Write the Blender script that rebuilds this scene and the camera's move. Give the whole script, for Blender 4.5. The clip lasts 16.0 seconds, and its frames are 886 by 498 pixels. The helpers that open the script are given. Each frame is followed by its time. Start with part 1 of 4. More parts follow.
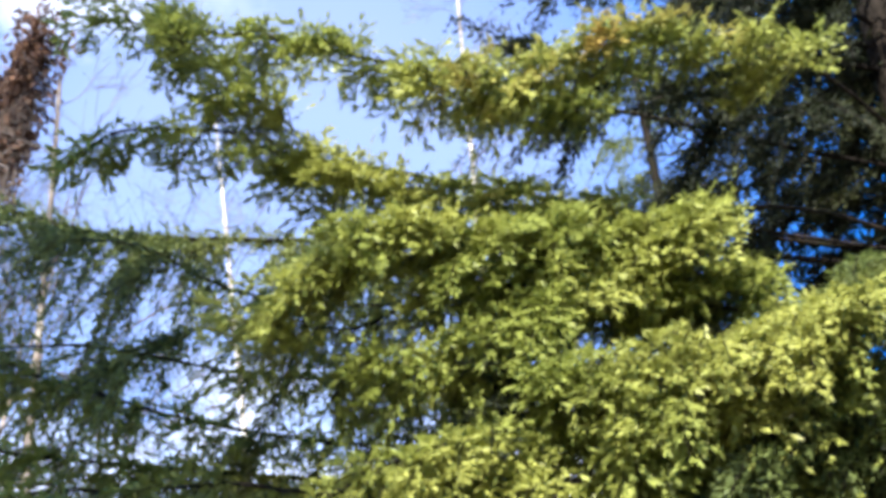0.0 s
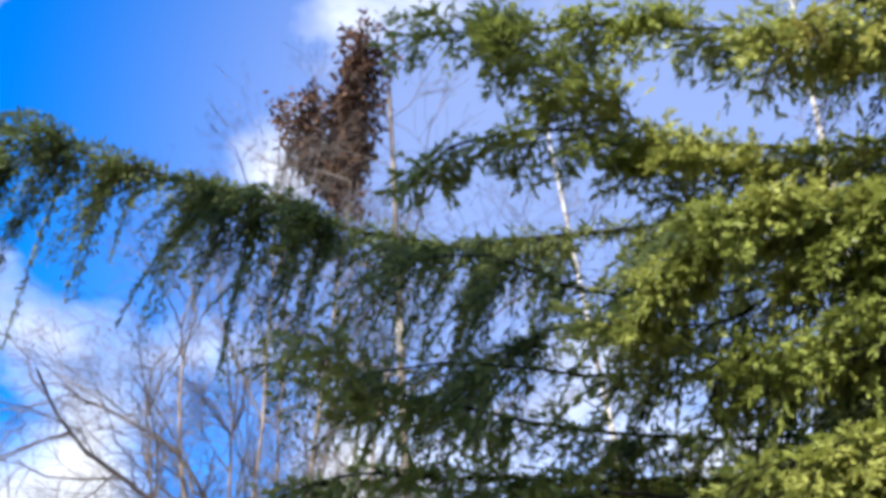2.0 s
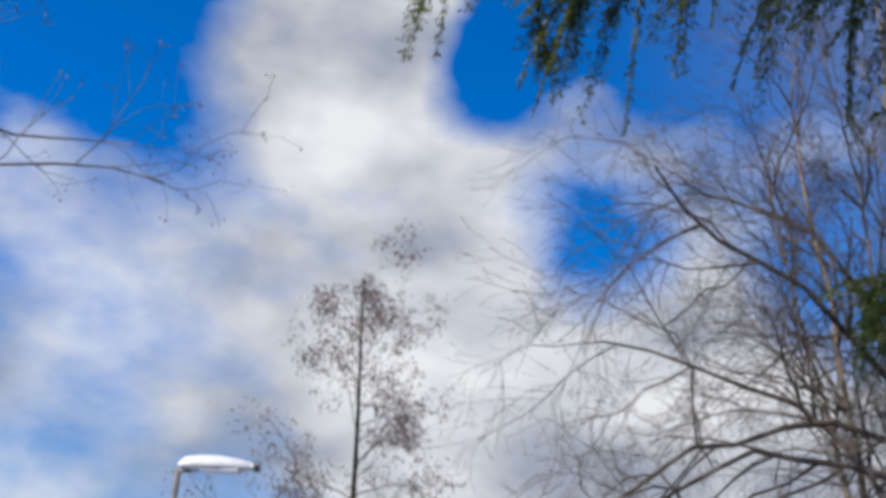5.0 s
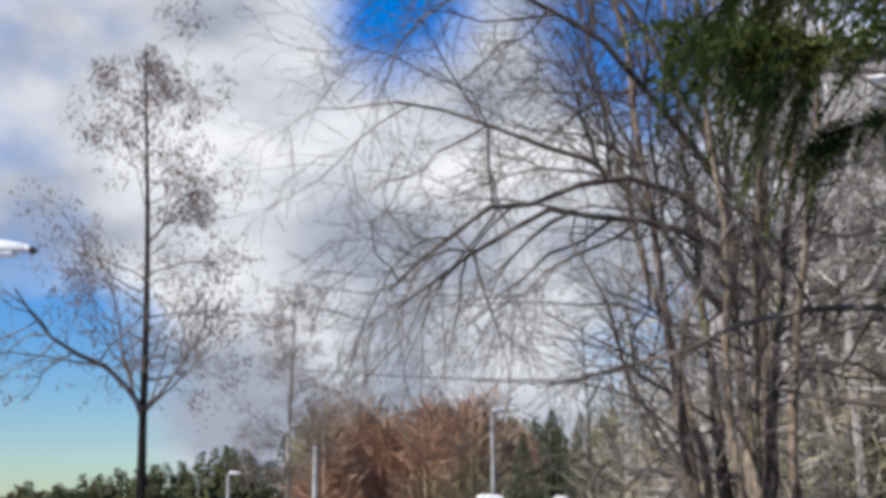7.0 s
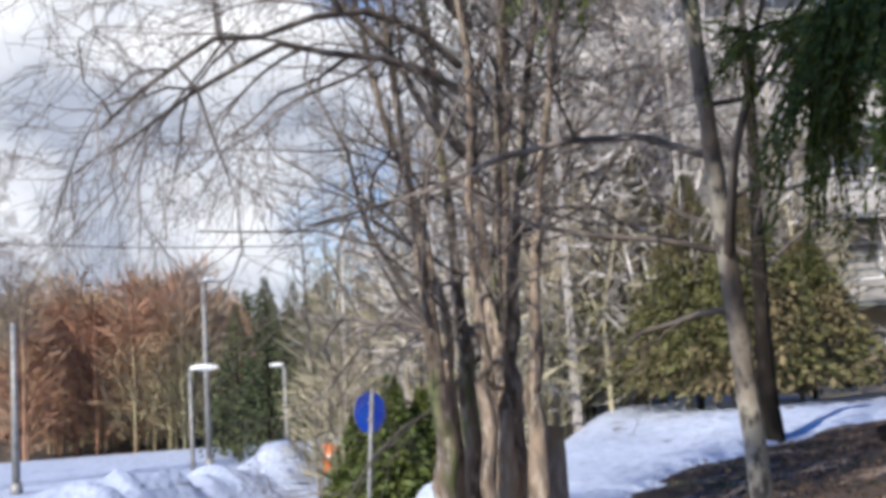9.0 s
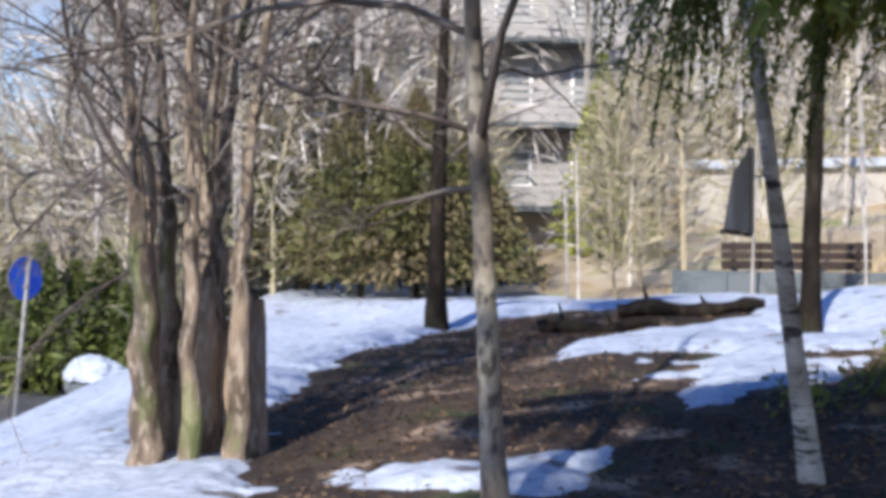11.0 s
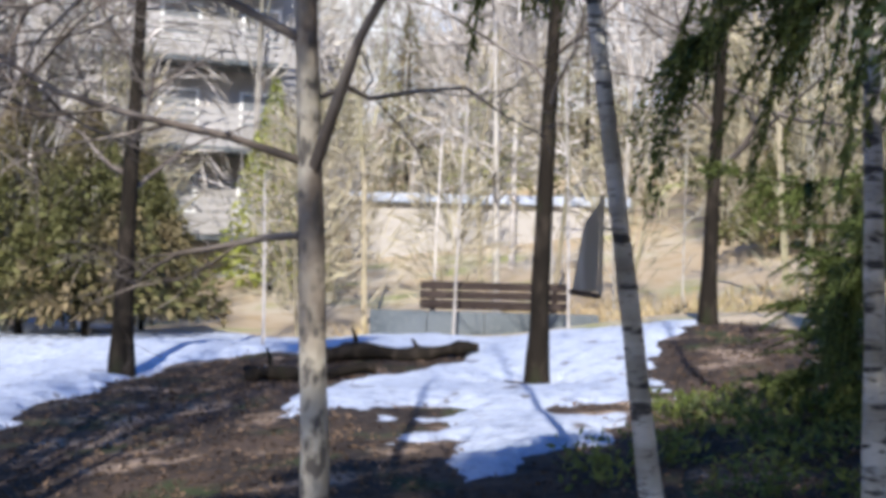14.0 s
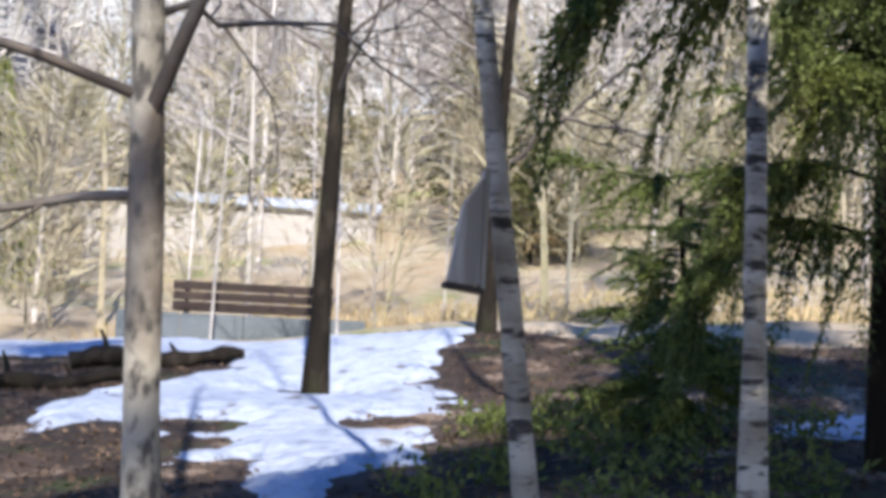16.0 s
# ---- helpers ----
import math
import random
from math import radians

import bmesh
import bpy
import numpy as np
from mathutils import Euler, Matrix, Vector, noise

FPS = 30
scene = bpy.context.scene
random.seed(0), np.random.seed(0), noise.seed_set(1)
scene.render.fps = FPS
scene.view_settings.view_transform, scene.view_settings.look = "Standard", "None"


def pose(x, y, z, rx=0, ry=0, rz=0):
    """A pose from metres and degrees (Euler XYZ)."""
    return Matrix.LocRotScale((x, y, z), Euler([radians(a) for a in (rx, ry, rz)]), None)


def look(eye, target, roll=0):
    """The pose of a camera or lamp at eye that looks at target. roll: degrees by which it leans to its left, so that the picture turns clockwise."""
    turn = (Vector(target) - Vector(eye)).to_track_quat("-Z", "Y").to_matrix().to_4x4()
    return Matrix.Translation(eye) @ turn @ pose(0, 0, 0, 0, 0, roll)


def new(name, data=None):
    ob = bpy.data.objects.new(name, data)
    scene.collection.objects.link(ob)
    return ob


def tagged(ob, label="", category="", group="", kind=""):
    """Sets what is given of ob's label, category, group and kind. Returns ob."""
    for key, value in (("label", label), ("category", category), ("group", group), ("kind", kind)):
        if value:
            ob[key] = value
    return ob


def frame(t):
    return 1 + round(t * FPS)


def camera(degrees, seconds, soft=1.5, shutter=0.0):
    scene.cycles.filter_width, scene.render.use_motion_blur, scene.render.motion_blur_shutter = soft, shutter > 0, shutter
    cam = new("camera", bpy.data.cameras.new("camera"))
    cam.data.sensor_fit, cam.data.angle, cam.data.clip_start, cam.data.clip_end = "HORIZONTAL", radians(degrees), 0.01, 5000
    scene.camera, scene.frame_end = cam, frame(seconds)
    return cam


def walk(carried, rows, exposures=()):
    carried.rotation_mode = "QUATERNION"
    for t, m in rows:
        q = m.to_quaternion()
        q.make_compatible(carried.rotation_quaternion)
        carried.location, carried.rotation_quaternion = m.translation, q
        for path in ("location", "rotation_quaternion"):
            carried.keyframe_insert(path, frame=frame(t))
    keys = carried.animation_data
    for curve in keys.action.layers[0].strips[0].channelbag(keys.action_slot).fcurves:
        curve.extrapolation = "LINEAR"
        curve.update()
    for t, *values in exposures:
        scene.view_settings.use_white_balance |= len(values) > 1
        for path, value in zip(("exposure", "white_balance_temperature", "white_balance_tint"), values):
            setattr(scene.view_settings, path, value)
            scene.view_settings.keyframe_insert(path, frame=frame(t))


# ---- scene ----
cam = camera(39.70, 16.0, soft=4.4)
PATH = [
    (0, (1.200, -0.000, 1.475), (-0.9337, 2.5456, 3.7035), -3.17),
    (0.5, (1.073, 0.046, 1.536), (-1.1345, 2.5627, 3.7253), -3.12),
    (1, (1.078, 0.100, 1.635), (-1.3708, 2.4424, 3.7601), -4.02),
    (1.5, (1.103, 0.086, 1.707), (-1.5589, 2.1746, 3.8401), -2.43),
    (2, (1.052, 0.032, 1.714), (-1.8202, 1.7868, 3.8750), 0.21),
    (2.5, (0.937, 0.076, 1.644), (-2.1419, 1.4199, 3.8150), 2.20),
    (3, (0.954, -0.000, 1.569), (-2.2951, 0.9228, 3.7105), 3.94),
    (3.5, (1.009, -0.095, 1.604), (-2.3802, 0.4718, 3.6510), 4.05),
    (4, (1.020, -0.095, 1.589), (-2.4920, 0.1330, 3.4897), 4.89),
    (4.2, (0.983, -0.078, 1.576), (-2.5709, 0.0477, 3.4085), 5.03),
    (6.3, (0.324, 0.176, 1.739), (-3.5092, 0.6114, 2.7968), 0.96),
    (6.5, (0.282, 0.169, 1.736), (-3.5528, 0.7007, 2.7412), 0.47),
    (7, (0.168, 0.159, 1.721), (-3.6655, 0.9042, 2.5871), -0.58),
    (7.5, (0.001, 0.209, 1.701), (-3.8068, 1.1667, 2.4642), -2.56),
    (8, (-0.204, 0.258, 1.697), (-3.9942, 1.3721, 2.3231), -3.29),
    (8.5, (-0.484, 0.245, 1.679), (-4.1966, 1.6338, 2.2162), -3.30),
    (9, (-0.653, 0.197, 1.661), (-4.2706, 1.8512, 2.0840), -3.32),
    (9.5, (-0.736, 0.182, 1.612), (-4.2408, 2.0787, 1.9591), -3.14),
    (10, (-0.804, 0.061, 1.503), (-4.1431, 2.2461, 1.7748), -1.84),
    (10.2, (-0.832, 0.009, 1.463), (-4.1001, 2.3024, 1.7024), -1.11),
    (12.3, (-1.682, -0.248, 1.781), (-4.3359, 2.7412, 1.6413), -0.03),
    (12.5, (-1.776, -0.213, 1.768), (-4.3688, 2.8300, 1.6387), -0.43),
    (13, (-2.054, -0.133, 1.749), (-4.4323, 3.0812, 1.6421), 0.20),
    (13.5, (-2.327, 0.015, 1.725), (-4.5420, 3.3459, 1.7392), 1.02),
    (14, (-2.575, 0.217, 1.718), (-4.7095, 3.5970, 1.8597), 1.53),
    (14.5, (-2.824, 0.362, 1.694), (-4.7377, 3.8685, 1.9074), 1.67),
    (15, (-3.079, 0.565, 1.663), (-4.8031, 4.1664, 1.8995), 1.73),
    (15.5, (-3.303, 0.769, 1.643), (-4.8633, 4.4466, 1.8458), 1.97),
    (16, (-3.568, 0.946, 1.634), (-4.9106, 4.7089, 1.8367), 2.79),
]
walk(cam, [(t, look(e, a, r)) for t, e, a, r in PATH],
     exposures=[(0, 1.85), (1, 1.85), (1.5, 1.6), (2.5, 0.8), (3.5, 0.05), (4.2, 0.0), (6.3, 0.1), (7, 0.15), (8, 0.35), (9, 0.55), (10.2, 0.7), (12.5, 0.68), (14.5, 0.78), (16, 0.9)])

# ---- sky, sun ----
SUN_AZ, SUN_EL = radians(152), radians(38)      # clockwise from +y
world = bpy.data.worlds.new("sky")
scene.world = world
world.use_nodes = True
wn, wl = world.node_tree.nodes, world.node_tree.links
wn.clear()
w_out = wn.new("ShaderNodeOutputWorld")
w_bg = wn.new("ShaderNodeBackground")
w_sky = wn.new("ShaderNodeTexSky")
w_sky.sky_type, w_sky.sun_disc = "NISHITA", False
w_sky.sun_elevation, w_sky.sun_rotation = SUN_EL, SUN_AZ
w_sky.air_density, w_sky.dust_density, w_sky.ozone_density = 1.0, 0.0, 4.0
w_bg.inputs["Strength"].default_value = 0.12
w_tc = wn.new("ShaderNodeTexCoord")
w_map = wn.new("ShaderNodeMapping")
w_map.inputs["Location"].default_value = (3.1, 1.7, 0.4)
w_map.inputs["Scale"].default_value = (1.0, 1.0, 1.7)
w_big = wn.new("ShaderNodeTexNoise")
w_big.inputs["Scale"].default_value, w_big.inputs["Detail"].default_value = 2.6, 7.0
w_big.inputs["Roughness"].default_value = 0.52
w_fine = wn.new("ShaderNodeTexNoise")
w_fine.inputs["Scale"].default_value, w_fine.inputs["Detail"].default_value = 6.0, 6.0
w_ramp = wn.new("ShaderNodeValToRGB")
w_ramp.color_ramp.elements[0].position, w_ramp.color_ramp.elements[1].position = 0.45, 0.62
w_tone = wn.new("ShaderNodeValToRGB")
w_tone.color_ramp.elements[0].position, w_tone.color_ramp.elements[1].position = 0.35, 0.62
w_tone.color_ramp.elements[0].color = (2.9, 3.2, 3.9, 1)
w_tone.color_ramp.elements[1].color = (6.8, 6.9, 7.2, 1)
w_mix = wn.new("ShaderNodeMix")
w_mix.data_type = "RGBA"
wl.new(w_tc.outputs["Generated"], w_map.inputs["Vector"])
wl.new(w_map.outputs["Vector"], w_big.inputs["Vector"])
wl.new(w_map.outputs["Vector"], w_fine.inputs["Vector"])
w_sep = wn.new("ShaderNodeSeparateXYZ")
wl.new(w_tc.outputs["Generated"], w_sep.inputs["Vector"])
w_low = wn.new("ShaderNodeMath")                # more cloud towards the horizon
w_low.operation = "MULTIPLY_ADD"
w_low.inputs[1].default_value, w_low.inputs[2].default_value = -0.6, 0.27
wl.new(w_sep.outputs["Z"], w_low.inputs[0])
w_sum = wn.new("ShaderNodeMath")
w_sum.operation = "ADD"
wl.new(w_big.outputs["Fac"], w_sum.inputs[0])
wl.new(w_low.outputs["Value"], w_sum.inputs[1])
# the larger clouds and the blue gaps between them: direction, width, amount
cover = w_sum.outputs["Value"]
for way, wide, amount in (((-0.757, -0.007, 0.654), 0.16, 0.30), ((-0.825, -0.074, 0.56), 0.15, 0.26), ((-0.868, -0.097, 0.487), 0.16, 0.22), ((-0.895, 0.07, 0.441), 0.16, 0.10),
                          ((-0.788, 0.094, 0.608), 0.13, -0.24), ((-0.859, 0.039, 0.511), 0.08, -0.22), ((-0.77, -0.2, 0.6), 0.14, -0.2), ((-0.718, 0.205, 0.665), 0.14, -0.2), ((-0.749, 0.309, 0.586), 0.08, 0.12),
                          ((-0.969, 0.111, 0.222), 0.28, 0.25), ((-0.869, 0.327, 0.372), 0.12, -0.2), ((-0.99, -0.1, 0.07), 0.2, -0.42), ((-0.917, 0.12, 0.38), 0.12, -0.34), ((-0.66, 0.43, 0.63), 0.3, -0.08), ((-0.69, 0.55, 0.45), 0.25, -0.08)):
    w_gap = wn.new("ShaderNodeVectorMath")
    w_gap.operation = "DISTANCE"
    w_gap.inputs[1].default_value = way
    wl.new(w_tc.outputs["Generated"], w_gap.inputs[0])
    w_lobe = wn.new("ShaderNodeMapRange")
    w_lobe.interpolation_type = "SMOOTHSTEP"
    w_lobe.inputs["From Min"].default_value, w_lobe.inputs["From Max"].default_value = 0.0, wide
    w_lobe.inputs["To Min"].default_value, w_lobe.inputs["To Max"].default_value = amount, 0.0
    wl.new(w_gap.outputs["Value"], w_lobe.inputs["Value"])
    w_add = wn.new("ShaderNodeMath")
    w_add.operation = "ADD"
    wl.new(cover, w_add.inputs[0])
    wl.new(w_lobe.outputs["Result"], w_add.inputs[1])
    cover = w_add.outputs["Value"]
wl.new(cover, w_ramp.inputs["Fac"])
wl.new(w_fine.outputs["Fac"], w_tone.inputs["Fac"])
wl.new(w_ramp.outputs["Color"], w_mix.inputs["Factor"])
w_deep = wn.new("ShaderNodeHueSaturation")
w_deep.inputs["Hue"].default_value, w_deep.inputs["Saturation"].default_value = 0.512, 1.42
w_dim = wn.new("ShaderNodeMapRange")
w_dim.inputs["From Min"].default_value, w_dim.inputs["From Max"].default_value = 0.0, 0.35
w_dim.inputs["To Min"].default_value, w_dim.inputs["To Max"].default_value = 0.62, 1.45
wl.new(w_sep.outputs["Z"], w_dim.inputs["Value"])
wl.new(w_dim.outputs["Result"], w_deep.inputs["Value"])
wl.new(w_sky.outputs["Color"], w_deep.inputs["Color"])
# a thin high veil over the part of the sky behind the spruce
w_far = wn.new("ShaderNodeVectorMath")
w_far.operation = "DISTANCE"
w_far.inputs[1].default_value = (-0.62, 0.55, 0.56)
wl.new(w_tc.outputs["Generated"], w_far.inputs[0])
w_thin = wn.new("ShaderNodeMapRange")
w_thin.interpolation_type = "SMOOTHSTEP"
w_thin.inputs["From Min"].default_value, w_thin.inputs["From Max"].default_value = 0.15, 0.5
w_thin.inputs["To Min"].default_value, w_thin.inputs["To Max"].default_value = 0.5, 0.0
wl.new(w_far.outputs["Value"], w_thin.inputs["Value"])
w_veil = wn.new("ShaderNodeMix")
w_veil.data_type = "RGBA"
w_veil.inputs["B"].default_value = (2.6, 2.75, 3.4, 1)
wl.new(w_thin.outputs["Result"], w_veil.inputs["Factor"])
wl.new(w_deep.outputs["Color"], w_veil.inputs["A"])
wl.new(w_veil.outputs["Result"], w_mix.inputs["A"])
wl.new(w_tone.outputs["Color"], w_mix.inputs["B"])
wl.new(w_mix.outputs["Result"], w_bg.inputs["Color"])
wl.new(w_bg.outputs["Background"], w_out.inputs["Surface"])

sun = new("sun", bpy.data.lights.new("sun", "SUN"))
sun.data.energy, sun.data.angle, sun.data.color = 5.0, radians(0.6), (1.0, 0.95, 0.88)
sun.matrix_world = look((0, 0, 40), Vector((0, 0, 40)) - Vector((math.sin(SUN_AZ) * math.cos(SUN_EL), math.cos(SUN_AZ) * math.cos(SUN_EL), math.sin(SUN_EL))))


# ---- materials ----
def mat(name, base, rough=0.8, spots=(), bump=0.0, bump_scale=30.0, metal=0.0, translucent=0.0, stretch=(1, 1, 1), vary=0.0, spec=0.3):
    """A surface: base colour; spots: (noise scale, low, high, colour) layers mixed in; bump in metres."""
    m = bpy.data.materials.new(name)
    m.use_nodes = True
    nt = m.node_tree
    n, l = nt.nodes, nt.links
    p = n["Principled BSDF"]
    p.inputs["Roughness"].default_value, p.inputs["Metallic"].default_value = rough, metal
    p.inputs["Specular IOR Level"].default_value = spec
    tc = n.new("ShaderNodeTexCoord")
    mp = n.new("ShaderNodeMapping")
    mp.inputs["Scale"].default_value = stretch
    l.new(tc.outputs["Object"], mp.inputs["Vector"])
    rgb = n.new("ShaderNodeRGB")
    rgb.outputs[0].default_value = (*base, 1)
    colour = rgb.outputs[0]
    for scale, low, high, other in spots:
        t = n.new("ShaderNodeTexNoise")
        t.inputs["Scale"].default_value, t.inputs["Detail"].default_value = scale, 5.0
        l.new(mp.outputs["Vector"], t.inputs["Vector"])
        r = n.new("ShaderNodeMapRange")
        r.inputs["From Min"].default_value, r.inputs["From Max"].default_value = low, high
        l.new(t.outputs["Fac"], r.inputs["Value"])
        x = n.new("ShaderNodeMix")
        x.data_type = "RGBA"
        l.new(r.outputs["Result"], x.inputs["Factor"])
        l.new(colour, x.inputs["A"])
        x.inputs["B"].default_value = (*other, 1)
        colour = x.outputs["Result"]
    if vary:
        g = n.new("ShaderNodeNewGeometry")
        r = n.new("ShaderNodeMapRange")
        r.inputs["To Min"].default_value, r.inputs["To Max"].default_value = 1 - vary, 1 + vary
        l.new(g.outputs["Random Per Island"], r.inputs["Value"])
        h = n.new("ShaderNodeHueSaturation")
        l.new(r.outputs["Result"], h.inputs["Value"])
        l.new(colour, h.inputs["Color"])
        colour = h.outputs["Color"]
    l.new(colour, p.inputs["Base Color"])
    if bump:
        t = n.new("ShaderNodeTexNoise")
        t.inputs["Scale"].default_value, t.inputs["Detail"].default_value = bump_scale, 6.0
        l.new(mp.outputs["Vector"], t.inputs["Vector"])
        b = n.new("ShaderNodeBump")
        b.inputs["Strength"].default_value, b.inputs["Distance"].default_value = 1.0, bump
        l.new(t.outputs["Fac"], b.inputs["Height"])
        l.new(b.outputs["Normal"], p.inputs["Normal"])
    if translucent:
        tr = n.new("ShaderNodeBsdfTranslucent")
        l.new(colour, tr.inputs["Color"])
        ms = n.new("ShaderNodeMixShader")
        ms.inputs["Fac"].default_value = translucent
        l.new(p.outputs["BSDF"], ms.inputs[1])
        l.new(tr.outputs["BSDF"], ms.inputs[2])
        l.new(ms.outputs["Shader"], n["Material Output"].inputs["Surface"])
    return m


# the palest patches are light leaves, with sun dapples painted in as colour
M_LITTER = mat("leaf_litter", (0.028, 0.020, 0.016), 0.95, [(0.8, 0.48, 0.58, (0.075, 0.05, 0.036)), (1.5, 0.56, 0.64, (0.31, 0.225, 0.16)), (9.0, 0.53, 0.64, (0.06, 0.04, 0.028)), (1.4, 0.57, 0.68, (0.035, 0.05, 0.015)), (45, 0.5, 0.7, (0.03, 0.022, 0.016))], 0.09, 9)
M_STRAW = mat("dry_grass", (0.36, 0.285, 0.195), 0.95, [(0.25, 0.45, 0.6, (0.40, 0.345, 0.265)), (2.0, 0.5, 0.7, (0.30, 0.22, 0.12)), (0.5, 0.55, 0.7, (0.24, 0.25, 0.10))], 0.05, 12)
M_SNOW = mat("old_snow", (0.37, 0.41, 0.49), 0.7, [(1.1, 0.45, 0.65, (0.43, 0.47, 0.55)), (7.0, 0.5, 0.66, (0.27, 0.305, 0.38)), (2.6, 0.63, 0.70, (0.12, 0.11, 0.11)), (40, 0.60, 0.70, (0.22, 0.20, 0.19))], 0.07, 6)
M_ROAD = mat("wet_asphalt", (0.055, 0.055, 0.06), 0.6, [(3, 0.45, 0.65, (0.10, 0.10, 0.10)), (80, 0.5, 0.7, (0.03, 0.03, 0.03))], 0.004, 120)
M_GREYBARK = mat("grey_bark", (0.27, 0.205, 0.15), 0.9, [(5, 0.45, 0.58, (0.10, 0.075, 0.055)), (22, 0.5, 0.65, (0.36, 0.30, 0.24)), (3, 0.58, 0.7, (0.16, 0.18, 0.07))], 0.02, 30, stretch=(1, 1, 0.35))
M_PALEBARK = mat("pale_bark", (0.40, 0.36, 0.29), 0.85, [(2.2, 0.40, 0.54, (0.17, 0.135, 0.105)), (0.9, 0.5, 0.6, (0.10, 0.08, 0.065)), (14, 0.52, 0.63, (0.09, 0.08, 0.07)), (2.5, 0.58, 0.7, (0.27, 0.29, 0.14))], 0.012, 35, stretch=(1, 1, 0.6))
M_BIRCH = mat("birch_bark", (0.58, 0.55, 0.49), 0.8, [(1.2, 0.42, 0.58, (0.30, 0.27, 0.22)), (6, 0.55, 0.61, (0.06, 0.055, 0.05)), (20, 0.58, 0.66, (0.16, 0.14, 0.12))], 0.01, 30, stretch=(0.8, 0.8, 3.2))
M_DARKBARK = mat("dark_bark", (0.018, 0.015, 0.012), 0.95, [(8, 0.5, 0.65, (0.036, 0.029, 0.023)), (3, 0.56, 0.7, (0.022, 0.026, 0.014))], 0.02, 34, stretch=(1, 1, 0.4), spec=0.05)
M_TWIG = mat("twig_bark", (0.11, 0.089, 0.076), 0.9, [(4, 0.45, 0.6, (0.22, 0.19, 0.165)), (1.1, 0.5, 0.62, (0.06, 0.048, 0.04))])
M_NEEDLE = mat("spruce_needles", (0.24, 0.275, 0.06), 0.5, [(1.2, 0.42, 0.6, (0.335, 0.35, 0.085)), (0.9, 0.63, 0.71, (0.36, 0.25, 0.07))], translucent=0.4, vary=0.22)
# dark green of other trees; on the large spruce's fringe it stands for shade
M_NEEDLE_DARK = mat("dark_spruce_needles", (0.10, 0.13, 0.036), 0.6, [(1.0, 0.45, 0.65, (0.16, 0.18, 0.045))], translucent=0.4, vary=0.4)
# inner needles: the crown's own shade is put into this darker colour
M_NEEDLE_PAINTED_SHADE = mat("spruce_needles_painted_shade", (0.02, 0.026, 0.01), 0.7, [(1.0, 0.52, 0.7, (0.055, 0.06, 0.018))], translucent=0.25, vary=0.5)
M_CONCRETE = mat("weathered_concrete", (0.115, 0.13, 0.14), 0.9, [(1.5, 0.45, 0.65, (0.07, 0.082, 0.09)), (30, 0.55, 0.7, (0.16, 0.17, 0.17))], 0.004, 60)


M_CATKIN = mat("catkins", (0.14, 0.095, 0.08), 0.9, [(2, 0.45, 0.6, (0.2, 0.14, 0.12))], vary=0.3)
M_DEADLEAF = mat("dead_leaves", (0.13, 0.07, 0.04), 0.9, [(6, 0.45, 0.6, (0.07, 0.04, 0.03))], translucent=0.2, vary=0.5)
M_LEAF = mat("fallen_leaf", (0.06, 0.04, 0.028), 0.9, [(1.2, 0.47, 0.6, (0.15, 0.10, 0.065))], vary=0.55)
M_GRASSBLADE = mat("straw", (0.45, 0.34, 0.19), 0.9, [(0.7, 0.45, 0.6, (0.36, 0.30, 0.15))], translucent=0.2, vary=0.3)
M_PALETWIG = mat("pale_twigs", (0.40, 0.365, 0.33), 0.9, [(0.15, 0.42, 0.58, (0.52, 0.48, 0.45)), (0.1, 0.52, 0.66, (0.28, 0.27, 0.18)), (3, 0.5, 0.7, (0.25, 0.22, 0.19))], vary=0.35)
M_BRUSH = mat("olive_brush", (0.26, 0.235, 0.15), 0.9, [(0.3, 0.45, 0.6, (0.36, 0.31, 0.22))], vary=0.35)
M_REDTWIG = mat("reddish_twigs", (0.30, 0.155, 0.095), 0.9, [(0.15, 0.45, 0.6, (0.33, 0.25, 0.18)), (0.06, 0.5, 0.6, (0.22, 0.21, 0.12))], vary=0.35)
M_FARGREEN = mat("far_needles", (0.048, 0.062, 0.026), 0.8, [(0.1, 0.45, 0.6, (0.08, 0.085, 0.033))], vary=0.4)
M_OLIVE = mat("olive_needles", (0.10, 0.10, 0.035), 0.7, [(0.6, 0.45, 0.6, (0.17, 0.13, 0.07))], translucent=0.25, vary=0.4)
M_STEEL = mat("galvanised_steel", (0.25, 0.245, 0.23), 0.55, [(6, 0.45, 0.65, (0.17, 0.165, 0.155))], metal=0.3)
M_WHITEPAINT = mat("white_paint", (0.78, 0.78, 0.76), 0.5, [(5, 0.5, 0.7, (0.66, 0.66, 0.64))])
M_LENS = mat("lamp_lens", (0.7, 0.72, 0.74), 0.2)
M_BLACK = mat("black_rubber", (0.02, 0.02, 0.022), 0.7, [(20, 0.5, 0.7, (0.04, 0.04, 0.04))])
M_BLUE = mat("blue_enamel", (0.01, 0.075, 0.50), 0.35, [(4, 0.5, 0.7, (0.02, 0.10, 0.45))])
M_ORANGE = mat("orange_plastic", (0.75, 0.16, 0.03), 0.5, [(5, 0.5, 0.7, (0.6, 0.13, 0.03))])
M_PALEORANGE = mat("faded_band", (0.8, 0.5, 0.35), 0.5)
M_GLASSDARK = mat("window_glass", (0.17, 0.18, 0.19), 0.12, spec=0.5)
M_OLDWOOD = mat("old_dark_wood", (0.035, 0.024, 0.02), 0.85, [(6, 0.45, 0.62, (0.065, 0.047, 0.038)), (30, 0.5, 0.7, (0.03, 0.02, 0.018))], 0.004, 40, stretch=(0.15, 1, 1))
